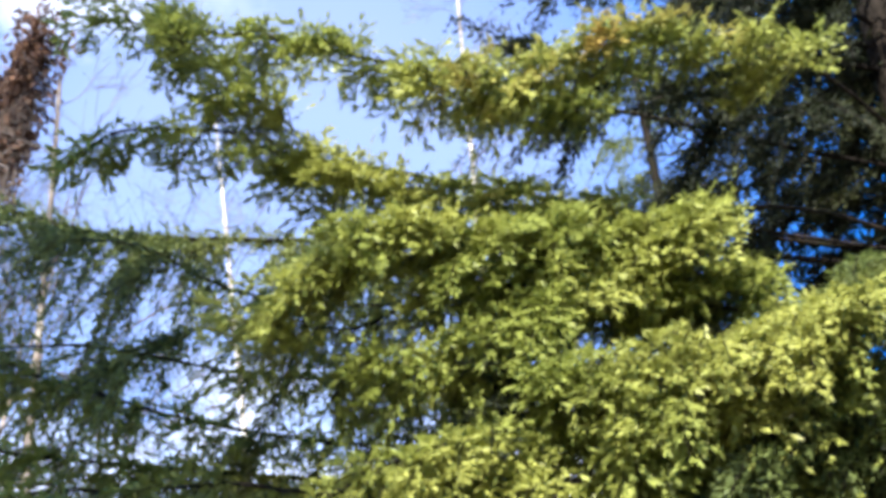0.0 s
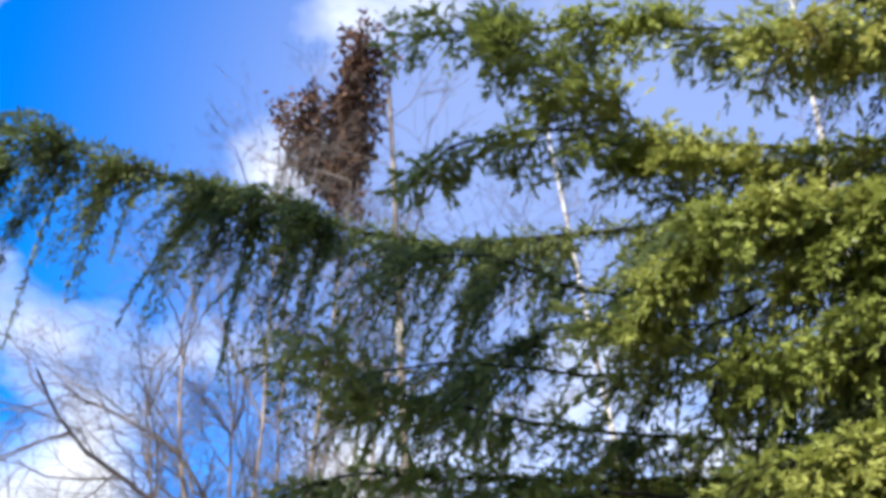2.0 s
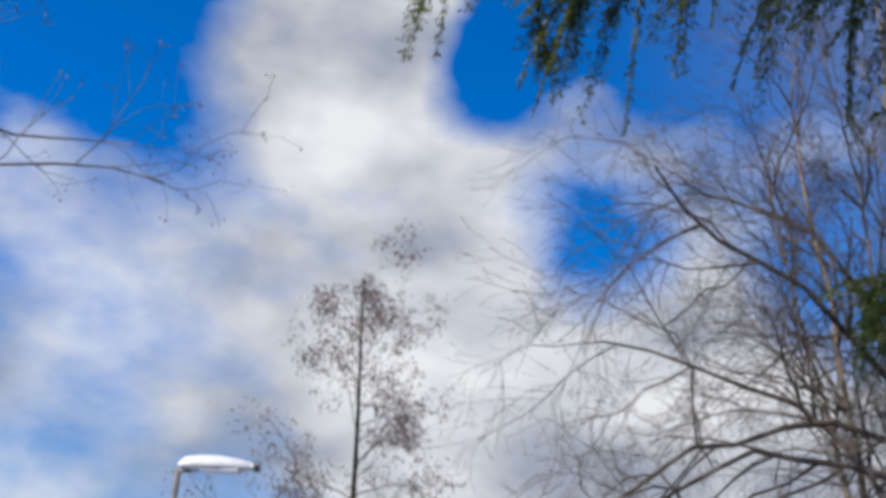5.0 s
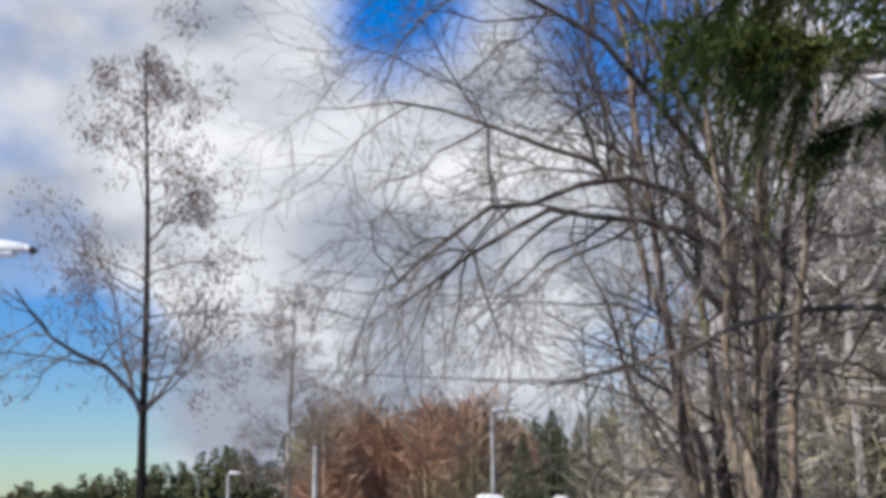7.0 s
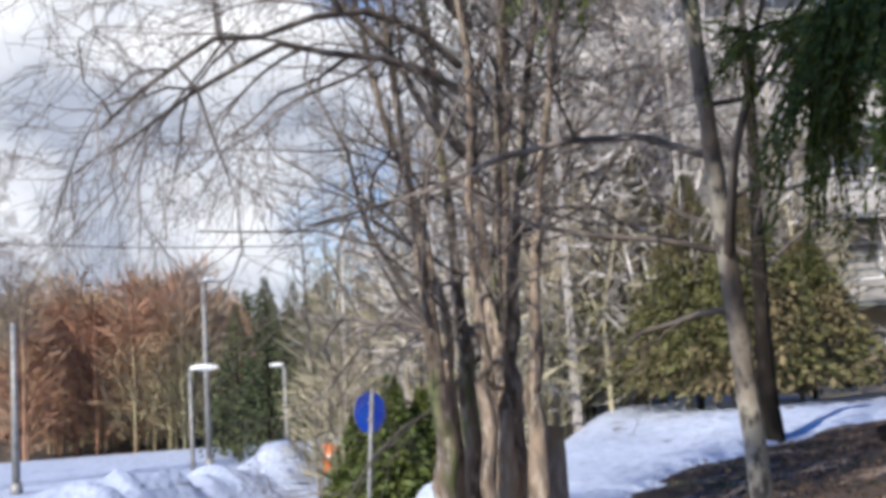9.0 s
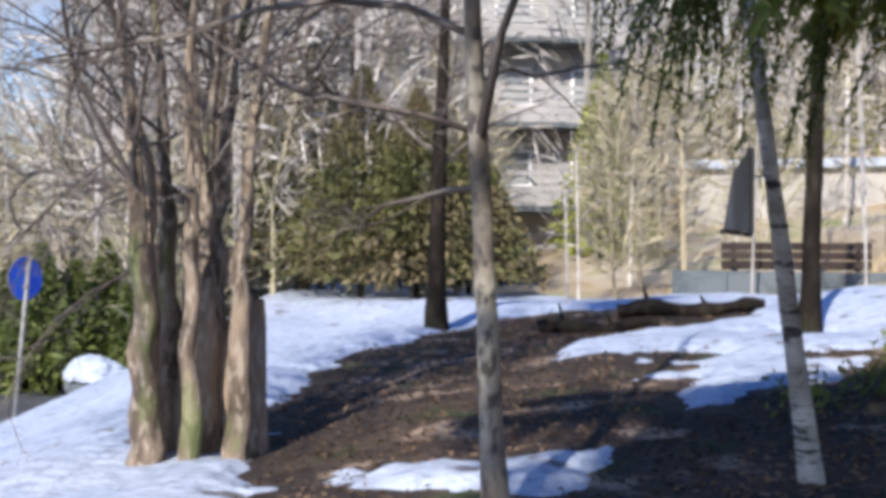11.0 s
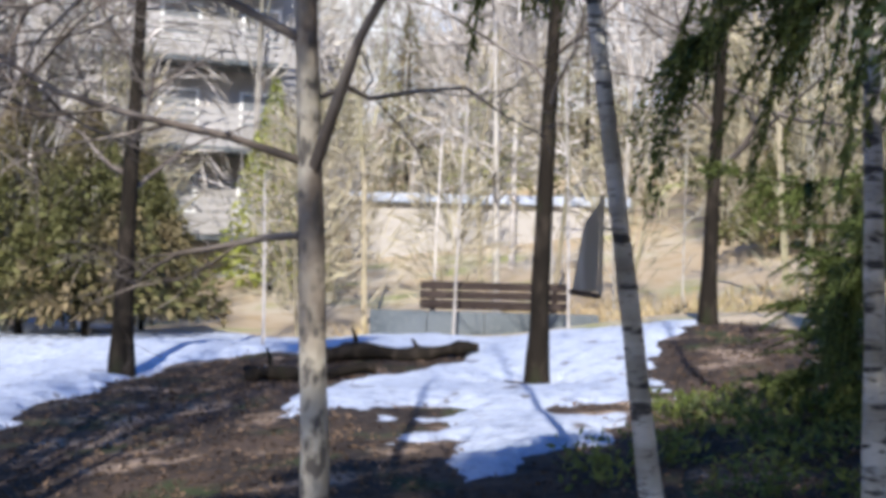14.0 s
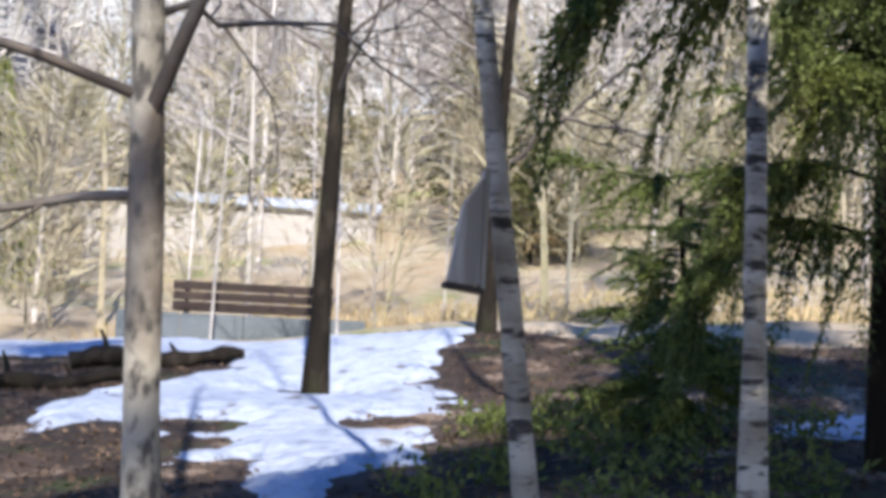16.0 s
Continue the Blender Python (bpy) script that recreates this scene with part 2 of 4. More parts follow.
M_PALEBOARD = mat("weathered_board", (0.50, 0.46, 0.41), 0.85, [(8, 0.45, 0.62, (0.27, 0.24, 0.2))], 0.003, 50, stretch=(1, 1, 0.1))
M_RENDERWALL = mat("pale_render", (0.36, 0.345, 0.335), 0.9, [(0.6, 0.45, 0.65, (0.28, 0.27, 0.26)), (14, 0.5, 0.7, (0.40, 0.385, 0.37))], 0.004, 40)
M_BEIGEWALL = mat("beige_render", (0.36, 0.335, 0.31), 0.9, [(0.8, 0.45, 0.65, (0.40, 0.37, 0.34)), (14, 0.5, 0.7, (0.40, 0.375, 0.345))], 0.004, 40)
M_REDWALL = mat("red_boards", (0.33, 0.045, 0.04), 0.85, [(2, 0.45, 0.65, (0.26, 0.035, 0.03))], 0.003, 30)
M_REDROOF = mat("red_roof_sheet", (0.42, 0.06, 0.055), 0.6, [(1.5, 0.45, 0.65, (0.34, 0.05, 0.05))], 0.003, 30)


# ---- mesh helpers ----
def mesh_of(name, verts, faces, material, smooth=True):
    me = bpy.data.meshes.new(name)
    verts = np.asarray(verts, np.float32)
    me.from_pydata(verts.tolist(), [], faces if isinstance(faces, list) else np.asarray(faces).tolist())
    me.materials.append(material)
    if smooth:
        me.polygons.foreach_set("use_smooth", [True] * len(me.polygons))
    me.update()
    return me


def piece(name, verts, faces, material, parent=None, label="", smooth=True):
    ob = new(name, mesh_of(name, verts, faces, material, smooth))
    ob.parent = parent
    if label:
        ob["label"] = label
    return ob


def part(name, bm, material, parent=None, label="", smooth=False):
    me = bpy.data.meshes.new(name)
    bm.to_mesh(me)
    bm.free()
    me.materials.append(material)
    if smooth:
        me.polygons.foreach_set("use_smooth", [True] * len(me.polygons))
    ob = new(name, me)
    ob.parent = parent
    if label:
        ob["label"] = label
    return ob


def box(sx, sy, sz, at=(0, 0, 0), bevel=0.0, turn=None):
    bm = bmesh.new()
    bmesh.ops.create_cube(bm, size=1.0)
    bmesh.ops.scale(bm, vec=(sx, sy, sz), verts=bm.verts)
    if bevel:
        bmesh.ops.bevel(bm, geom=bm.edges, offset=bevel, segments=2, affect="EDGES")
    if turn:
        bmesh.ops.rotate(bm, matrix=turn.to_3x3(), verts=bm.verts)
    bmesh.ops.translate(bm, vec=at, verts=bm.verts)
    return bm


def rod(r1, r2, h, at=(0, 0, 0), n=12, turn=None):
    bm = bmesh.new()
    bmesh.ops.create_cone(bm, cap_ends=True, segments=n, radius1=r1, radius2=r2, depth=h)
    if turn:
        bmesh.ops.rotate(bm, matrix=turn.to_3x3(), verts=bm.verts)
    bmesh.ops.translate(bm, vec=at, verts=bm.verts)
    return bm


class Skin:
    """Gathers tubes and blades into one mesh."""

    def __init__(self):
        self.v, self.f, self.n = [], [], 0

    def tube(self, pts, radii, sides=6, rough=0.0):
        pts = np.asarray(pts, float)
        k = len(pts)
        d = np.gradient(pts, axis=0)
        d /= np.linalg.norm(d, axis=1)[:, None] + 1e-9
        up = np.array([0.0, 0.0, 1.0]) if abs(d[0, 2]) < 0.9 else np.array([1.0, 0.0, 0.0])
        a = np.cross(d, up)
        a /= np.linalg.norm(a, axis=1)[:, None] + 1e-9
        b = np.cross(d, a)
        th = np.arange(sides) * (2 * np.pi / sides)
        r = np.asarray(radii, float)[:, None] * np.ones(sides)[None]
        if rough:
            r = r * (1 + rough * (np.random.rand(k, sides) - 0.5))
        ring = pts[:, None] + r[..., None] * (np.cos(th)[None, :, None] * a[:, None] + np.sin(th)[None, :, None] * b[:, None])
        self.v.append(ring.reshape(-1, 3))
        for i in range(k - 1):
            for j in range(sides):
                p, q = self.n + i * sides + j, self.n + i * sides + (j + 1) % sides
                self.f.append((p, p + sides, q + sides, q))
        self.f.append(tuple(self.n + (k - 1) * sides + j for j in range(sides)))
        self.n += k * sides

    def blades(self, base, way, length, width, face=None):
        """Flat pointed leaves or needle tufts: base points, directions, lengths, widths; face: the side that they turn up."""
        m = len(base)
        if not m:
            return
        way = way / (np.linalg.norm(way, axis=1)[:, None] + 1e-9)
        side = np.cross(way, np.random.randn(m, 3) if face is None else np.random.randn(m, 3) * 0.33 + face)
        side /= np.linalg.norm(side, axis=1)[:, None] + 1e-9
        L, W = np.asarray(length).reshape(-1, 1), np.asarray(width).reshape(-1, 1)
        mid = base + way * L * 0.45
        quad = np.stack([base, mid + side * W, base + way * L, mid - side * W], 1)
        self.v.append(quad.reshape(-1, 3))
        ids = self.n + np.arange(m * 4).reshape(m, 4)
        self.f.extend(map(tuple, ids.tolist()))
        self.n += m * 4

    def make(self, name, material, parent=None, label="", smooth=True):
        return piece(name, np.concatenate(self.v), self.f, material, parent, label, smooth)


def spline(points, n):
    """A smooth line of n points through a few given ones."""
    p = np.asarray(points, float)
    k = len(p)
    out = []
    for u in np.linspace(0, k - 1 - 1e-6, n):
        i = int(u)
        f = u - i
        p0, p1, p2, p3 = p[max(i - 1, 0)], p[i], p[min(i + 1, k - 1)], p[min(i + 2, k - 1)]
        out.append(0.5 * (2 * p1 + (p2 - p0) * f + (2 * p0 - 5 * p1 + 4 * p2 - p3) * f * f + (3 * p1 - p0 - 3 * p2 + p3) * f ** 3))
    return np.array(out)


# ---- ground ----
def ease(x):
    x = np.clip(x, 0, 1)
    return x * x * (3 - 2 * x)


def lumps(x, y, scale, seed=0.0):
    """Smooth unevenness, about -1 to 1."""
    s = 0
    for k, (a, b, c) in enumerate(((1.0, 0.6, 0.3), (-0.7, 1.3, 1.9), (1.9, -1.1, 4.2), (-1.6, -2.3, 2.7), (3.1, 2.2, 5.1))):
        s = s + np.sin((a * x + b * y) / scale + c + seed) / (1 + 0.5 * k)
    return s / 2.2


def across(x, y):
    """Distance across the road, from the foot of the mound."""
    return -0.62 * (x + 14) - 0.78 * (y - 8)


def ground_z(x, y):
    x, y = np.asarray(x, float), np.asarray(y, float)
    q = across(x, y)
    g = 0.75 * ease((y - 2.5) / 9) + 0.6 * ease((y - 12) / 5) * ease((x + 15) / 7) + 0.035 * np.clip(x + 9, -8, 6) + 5.0 * ease((y - 19) / 30) + 6.0 * ease((y - 38) / 24) + 5 * ease((y - 60) / 120)
    g = g + (0.13 + 0.17 * ease((-10.5 - x) / 4)) * ease((y - 11.3) / 2.6)
    w = ease((q - 0.5) / 3.5)
    far = 5 * ease((q - 60) / 200)
    return g * (1 - w) - 1.0 * w + far + 0.05 * lumps(x, y, 0.8) * (1 - w)


def height(x, y):
    return float(ground_z(x, y))


def sheet(name, xs, ys, zf, material, smooth=True, keep=None):
    X, Y = np.meshgrid(xs, ys, indexing="ij")
    Z = zf(X, Y)
    nx, ny = X.shape
    ids = np.arange(nx * ny).reshape(nx, ny)
    f = np.stack([ids[:-1, :-1], ids[1:, :-1], ids[1:, 1:], ids[:-1, 1:]], -1).reshape(-1, 4)
    if keep is not None:
        k = keep(X, Y).ravel()
        f = f[k[f].any(axis=1)]
    return piece(name, np.stack([X, Y, Z], -1).reshape(-1, 3), f.tolist(), material, smooth=smooth)


near_x = np.concatenate([-np.geomspace(1200, 45, 30), np.arange(-44, -16, 0.8), np.arange(-16, 4, 0.14), np.geomspace(4, 900, 26)])
near_y = np.concatenate([-np.geomspace(900, 6, 24), np.arange(-5, 18, 0.14), np.arange(18, 46, 0.8), np.geomspace(47, 1200, 30)])
ground = tagged(sheet("ground", near_x, near_y, ground_z, M_LITTER), "brown leaf litter and moss on a wooded slope", "ground", kind="structure")


def meadow_z(x, y):
    edge = y - 15.6 + 0.12 * np.clip(x + 9, -6, 12) + 0.5 * lumps(x, y, 0.9, 4.0)
    return ground_z(x, y) - 0.05 + 0.09 * ease(edge / 0.8 + 0.5) * ease((0.5 - across(x, y)) / 2 + 1)


bank_x = np.concatenate([np.arange(-46, -16, 0.6), np.arange(-16, 0, 0.2), np.arange(0, 30, 1.0)])
bank_y = np.concatenate([np.arange(14, 20, 0.2), np.arange(20, 90, 1.2)])
tagged(sheet("meadow", bank_x, bank_y, meadow_z, M_STRAW, keep=lambda x, y: meadow_z(x, y) > ground_z(x, y) - 0.03), "dry straw-coloured grass bank", "meadow", kind="structure")


# ---- snow ----
BARE = [(-7.0, 3.6), (-9.2, 5.0), (-11.2, 6.8), (-12.5, 8.4), (-13.4, 10.3), (-14.3, 12.2), (-13.9, 13.4), (-12.4, 13.5), (-10.7, 13.9), (-10.5, 13.4), (-10.8, 11.4), (-10.2, 9.5), (-9.7, 8.6), (-8.1, 8.4), (-7.5, 7.7), (-6.7, 7.2),
        (-6.3, 8.5), (-6.9, 10.9), (-8.0, 13.2), (-8.3, 15.0), (-5.5, 19.0), (3.0, 19.0), (3.0, -3.0), (-4.0, -3.0), (-6.2, 0.5)]
PATCH_SMALL = [(-4.35, 11.2), (-3.2, 12.3), (-2.6, 11.0), (-3.4, 9.8), (-4.25, 9.85)]
PATCH = [(-7.9, 4.7), (-6.9, 5.45), (-6.5, 6.0), (-6.2, 5.8), (-5.8, 4.85), (-6.3, 4.3), (-7.1, 4.3)]


def inside(x, y, ring):
    """Distance into a ring of points, negative outside."""
    d = np.full(x.shape, 1e9)
    odd = np.zeros(x.shape, bool)
    for (ax, ay), (bx, by) in zip(ring, ring[1:] + ring[:1]):
        ux, uy = bx - ax, by - ay
        f = np.clip(((x - ax) * ux + (y - ay) * uy) / (ux * ux + uy * uy), 0, 1)
        d = np.minimum(d, np.hypot(x - ax - f * ux, y - ay - f * uy))
        odd ^= ((ay > y) != (by > y)) & (x < ux * (y - ay) / (uy if uy else 1e-9) + ax)
    return np.where(odd, d, -d)


def snow_depth(x, y):
    bare = inside(x, y, BARE)
    n = 0.12 * lumps(x, y, 0.16, 2.0) + 0.16 * lumps(x, y, 0.45, 1.0) + 0.08 * lumps(x, y, 0.06, 5.0)
    s = np.maximum(np.maximum(-bare, inside(x, y, PATCH)), inside(x, y, PATCH_SMALL)) + n
    s = np.minimum(s, np.hypot((x + 8.8) / 1.7, (y - 11.85) / 1.2) - 0.3 + n * 0.4)
    for px, py, r in ((-8.6, 9.4, 0.16), (-7.6, 7.9, 0.18), (-8.3, 8.6, 0.2), (-7.1, 10.2, 0.14), (-9.0, 8.5, 0.25), (-7.6, 12.9, 0.2)):
        s = np.minimum(s, np.hypot((x - px) / 1.5, (y - py) / 1.8) - r + n * 0.5)
    s = np.minimum(s, 15.6 + 0.25 * np.clip(-9 - x, 0, 20) - y + 0.4 * lumps(x, y, 1.1))
    q = across(x, y)
    return np.where((q > 3.9) & (q < 7.6), np.minimum(s, np.maximum(4.2 - q, q - 7.3) + 0.15 * lumps(x, y, 0.7)), s)


def snow_z(x, y):
    s = snow_depth(x, y)
    q = across(x, y)
    bank = 0.9 * np.exp(-((q - 9.6) / 1.5) ** 2) * (1 + 0.55 * lumps(x, y, 0.9) + 0.3 * lumps(x, y, 0.3)) + 0.22 * np.exp(-((q - 3.2) / 0.7) ** 2)
    return ground_z(x, y) - 0.05 + 0.12 * ease(s / 0.6 + 0.3) + bank * ease(s) + 0.015 * lumps(x, y, 0.25)


snow_x = np.concatenate([np.arange(-60, -22, 0.5), np.arange(-22, -14.5, 0.2), np.arange(-14.5, -5, 0.06), np.arange(-5, 2, 0.3)])
snow_y = np.concatenate([np.arange(-25, 2, 0.5), np.arange(2, 4, 0.2), np.arange(4, 15, 0.06), np.arange(15, 30, 0.2)])
tagged(sheet("snow", snow_x, snow_y, snow_z, M_SNOW, keep=lambda x, y: snow_depth(x, y) > -0.4), "melting bluish white snow patches lying on the slope", "snow", kind="structure")


# ---- road ----
def strip(name, q0, q1, s0, s1, dz, material, step=1.0):
    """A band along the road: q is the distance across, s along."""
    qs, ss = np.arange(q0, q1 + 0.01, 0.5), np.arange(s0, s1 + 0.01, step)
    Q, S_ = np.meshgrid(qs, ss, indexing="ij")
    X, Y = -14 - 0.62 * Q - 0.78 * S_, 8 - 0.78 * Q + 0.62 * S_
    Z = ground_z(X, Y) + dz
    ids = np.arange(Q.size).reshape(Q.shape)
    f = np.stack([ids[:-1, :-1], ids[:-1, 1:], ids[1:, 1:], ids[1:, :-1]], -1).reshape(-1, 4)
    return piece(name, np.stack([X, Y, Z], -1).reshape(-1, 3), f.tolist(), material)


tagged(strip("road", 3.9, 7.6, -40, 60, 0.02, M_ROAD), "dark wet asphalt road between banks of ploughed snow", "road", kind="structure")


# ---- trees ----
def stem_line(x, y, top, lean=(0, 0), bend=0.1, n=12, sink=0.15):
    z0 = height(x, y) - sink
    u = np.linspace(0, 1, n)
    wob = bend * np.stack([np.sin(2.2 * u * 3 + x), np.sin(1.7 * u * 3 + y)], 1) * u[:, None]
    return np.stack([x + lean[0] * u + wob[:, 0], y + lean[1] * u + wob[:, 1], z0 + (top - z0) * u], 1)


def sprig(skin, rng, start, way, length, radius, depth, drop=0.0, kids=5, spread=0.8, wander=0.25, sides=None, tips=None):
    """A bare branch that forks again and again."""
    k = max(4, int(3 + depth * 2))
    p, d, pts = np.array(start, float), np.array(way, float), []
    d /= np.linalg.norm(d)
    step = length / (k - 1)
    ways = []
    for i in range(k):
        pts.append(p.copy())
        ways.append(d.copy())
        d = d + wander * rng.normal(size=3) * 0.6 + np.array([0, 0, -drop])
        d /= np.linalg.norm(d)
        p = p + d * step
    radii = np.linspace(radius, max(radius * 0.3, 0.0022), k)
    skin.tube(pts, radii, sides or (6 if depth > 2 else 4 if depth > 1 else 3))
    if tips is not None and depth <= 1:
        tips.append((pts[-1], ways[-1]))
    if depth > 0:
        for j in range(kids):
            u = rng.uniform(0.25, 1.0)
            i = min(int(u * (k - 1)), k - 2)
            base = pts[i] + (pts[i + 1] - pts[i]) * (u * (k - 1) - i)
            turn = rng.normal(size=3)
            turn -= turn.dot(ways[i]) * ways[i]
            turn /= np.linalg.norm(turn) + 1e-9
            w = ways[i] * (1 - 0.4 * spread) + turn * spread * rng.uniform(0.6, 1.1)
            sprig(skin, rng, base, w, length * rng.uniform(0.38, 0.62) * (1.1 - 0.3 * u), np.interp(u, [0, 1], [radius, radius * 0.4]) * 0.55, depth - 1, drop, max(3, kids - 1), spread, wander, None, tips)


def bare_tree(name, label, x, y, top, r0, bark, seed, lean=(0, 0), bend=0.1, first=0.35, limbs=14, reach=2.0, rise=0.5, depth=2, drop=0.0, kids=5, r1=0.02, group="", extra=(), catkin=0.0):
    rng = np.random.default_rng(seed)
    tree = tagged(new(name), label, "tree", group)
    line = stem_line(x, y, top, lean, bend)
    tree.location = (x, y, height(x, y))
    off = np.array(tree.location)
    u = np.linspace(0, 1, len(line))
    radii = r0 + (r1 - r0) * u ** 0.8
    radii[0] *= 1.35
    t = Skin()
    fine = spline(line - off, 40)
    t.tube(fine, np.interp(np.linspace(0, 1, 40), u, radii), 12, rough=0.15)
    t.make("trunk", bark, tree)
    c, tips = Skin(), []
    for k in range(limbs):
        f = first + (1 - first) * (k + rng.uniform(0, 0.8)) / limbs
        i = f * (len(line) - 1)
        base = np.array([np.interp(i, np.arange(len(line)), line[:, a]) for a in range(3)]) - off
        az = rng.uniform(0, 2 * np.pi)
        w = np.array([math.cos(az), math.sin(az), rise * rng.uniform(0.4, 1.5)])
        sprig(c, rng, base, w, reach * rng.uniform(0.6, 1.1) * (1.15 - 0.75 * f), np.interp(f, u, radii) * 0.34, depth, drop, kids, tips=tips)
    for f, w, length, rad in extra:
        i = f * (len(line) - 1)
        base = np.array([np.interp(i, np.arange(len(line)), line[:, a]) for a in range(3)]) - off
        sprig(c, rng, base, w, length, rad, depth, drop, kids + 1, wander=0.4 if depth > 1 else 0.12, tips=tips)
    if catkin:
        k = Skin()
        p = np.repeat(np.array([t_[0] for t_ in tips]), 4, axis=0) + rng.normal(size=(len(tips) * 4, 3)) * catkin * 0.7
        k.blades(p, rng.normal(size=p.shape) * 0.5 + [0, 0, -1], rng.uniform(0.6, 1.2, len(p)) * catkin, 0.16 * catkin * np.ones(len(p)))
        tagged(k.make("catkins", M_CATKIN, tree, smooth=False), "hanging brown catkins", kind="stuff")
    c.make("twig_crown", M_TWIG, tree)
    return tree


# tree with pale bark that forks at eye level
bare_tree("deciduous_tree", "grey and pale-barked tree with crooked dark limbs on the slope", -5.62, 4.19, 8.0, 0.068, M_PALEBARK, 3, (0.05, -0.65), 0.05, 0.36, 12, 2.0, 0.4, r1=0.015,
          extra=((0.235, (-0.85, -0.5, 0.1), 1.1, 0.017), (0.262, (0.75, 0.62, 0.75), 1.9, 0.03), (0.27, (-0.75, -0.66, 0.62), 2.0, 0.018), (0.33, (-0.75, -0.75, 0.7), 2.2, 0.022), (0.3, (0.2, 0.9, 0.5), 1.5, 0.014)))
bare_tree("birch_tree", "slender leaning birch with white and black bark", -4.8, 5.8, 9.0, 0.06, M_BIRCH, 5, (-1.05, -0.55), 0.03, 0.45, 22, 1.5, 0.9, kids=6, r1=0.008, group="birches on the slope")
bare_tree("birch_tree", "upright birch with white ringed bark beside a spruce", -4.1, 7.02, 12.0, 0.066, M_BIRCH, 6, (-0.25, 0.0), 0.03, 0.45, 24, 1.5, 0.9, kids=6, r1=0.008, group="birches on the slope")
bare_tree("dark_tree", "straight dark-barked tree in a ring of melted snow", -8.78, 12.0, 10.5, 0.12, M_DARKBARK, 7, (0.2, 0.1), 0.05, 0.3, 20, 2.6, 0.8)
bare_tree("slim_tree", "slim brown tree on bare ground behind the snow", -8.12, 15.4, 11.0, 0.115, M_DARKBARK, 8, (0.3, 0.1), 0.08, 0.2, 14, 3.0, 0.8, extra=((0.22, (0.7, 0.1, 0.9), 2.2, 0.04), (0.33, (0.9, -0.3, -0.35), 2.6, 0.03)))
bare_tree("slim_tree", "slim dark tree at the edge of the snow mound", -14.07, 11.02, 9.0, 0.15, M_DARKBARK, 9, (0.0, 0.1), 0.06, 0.25, 16, 2.6, 0.6)
bare_tree("alder_tree", "tall leafless alder with a forked stem beside the road", -29.4, -1.15, 13.2, 0.15, M_DARKBARK, 10, (0.0, -0.35), 0.1, 0.36, 34, 3.9, 0.7, depth=2, kids=7, catkin=0.13,
          extra=((0.38, (0.1, -0.95, 0.75), 4.2, 0.08), (0.38, (0.1, 0.9, 1.3), 3.2, 0.05), (0.36, (0.3, -0.7, 1.2), 3.6, 0.05)))
bare_tree("alder_tree", "thin leafless tree far behind the road", -42.0, 3.0, 9.2, 0.13, M_PALEBARK, 11, (0, 0), 0.1, 0.35, 40, 2.8, 0.7, depth=2, kids=7, catkin=0.10)
bare_tree("roadside_tree", "leafless tree with thin arching branches beside the path", -8.6, -4.6, 9.5, 0.12, M_GREYBARK, 12, (0.1, 0.0), 0.08, 0.5, 8, 1.8, 0.5, depth=2, kids=4, catkin=0.05,
          extra=((0.60, (0.3, 0.95, 0.16), 2.7, 0.022), (0.72, (0.25, 0.9, 0.5), 2.2, 0.02)))


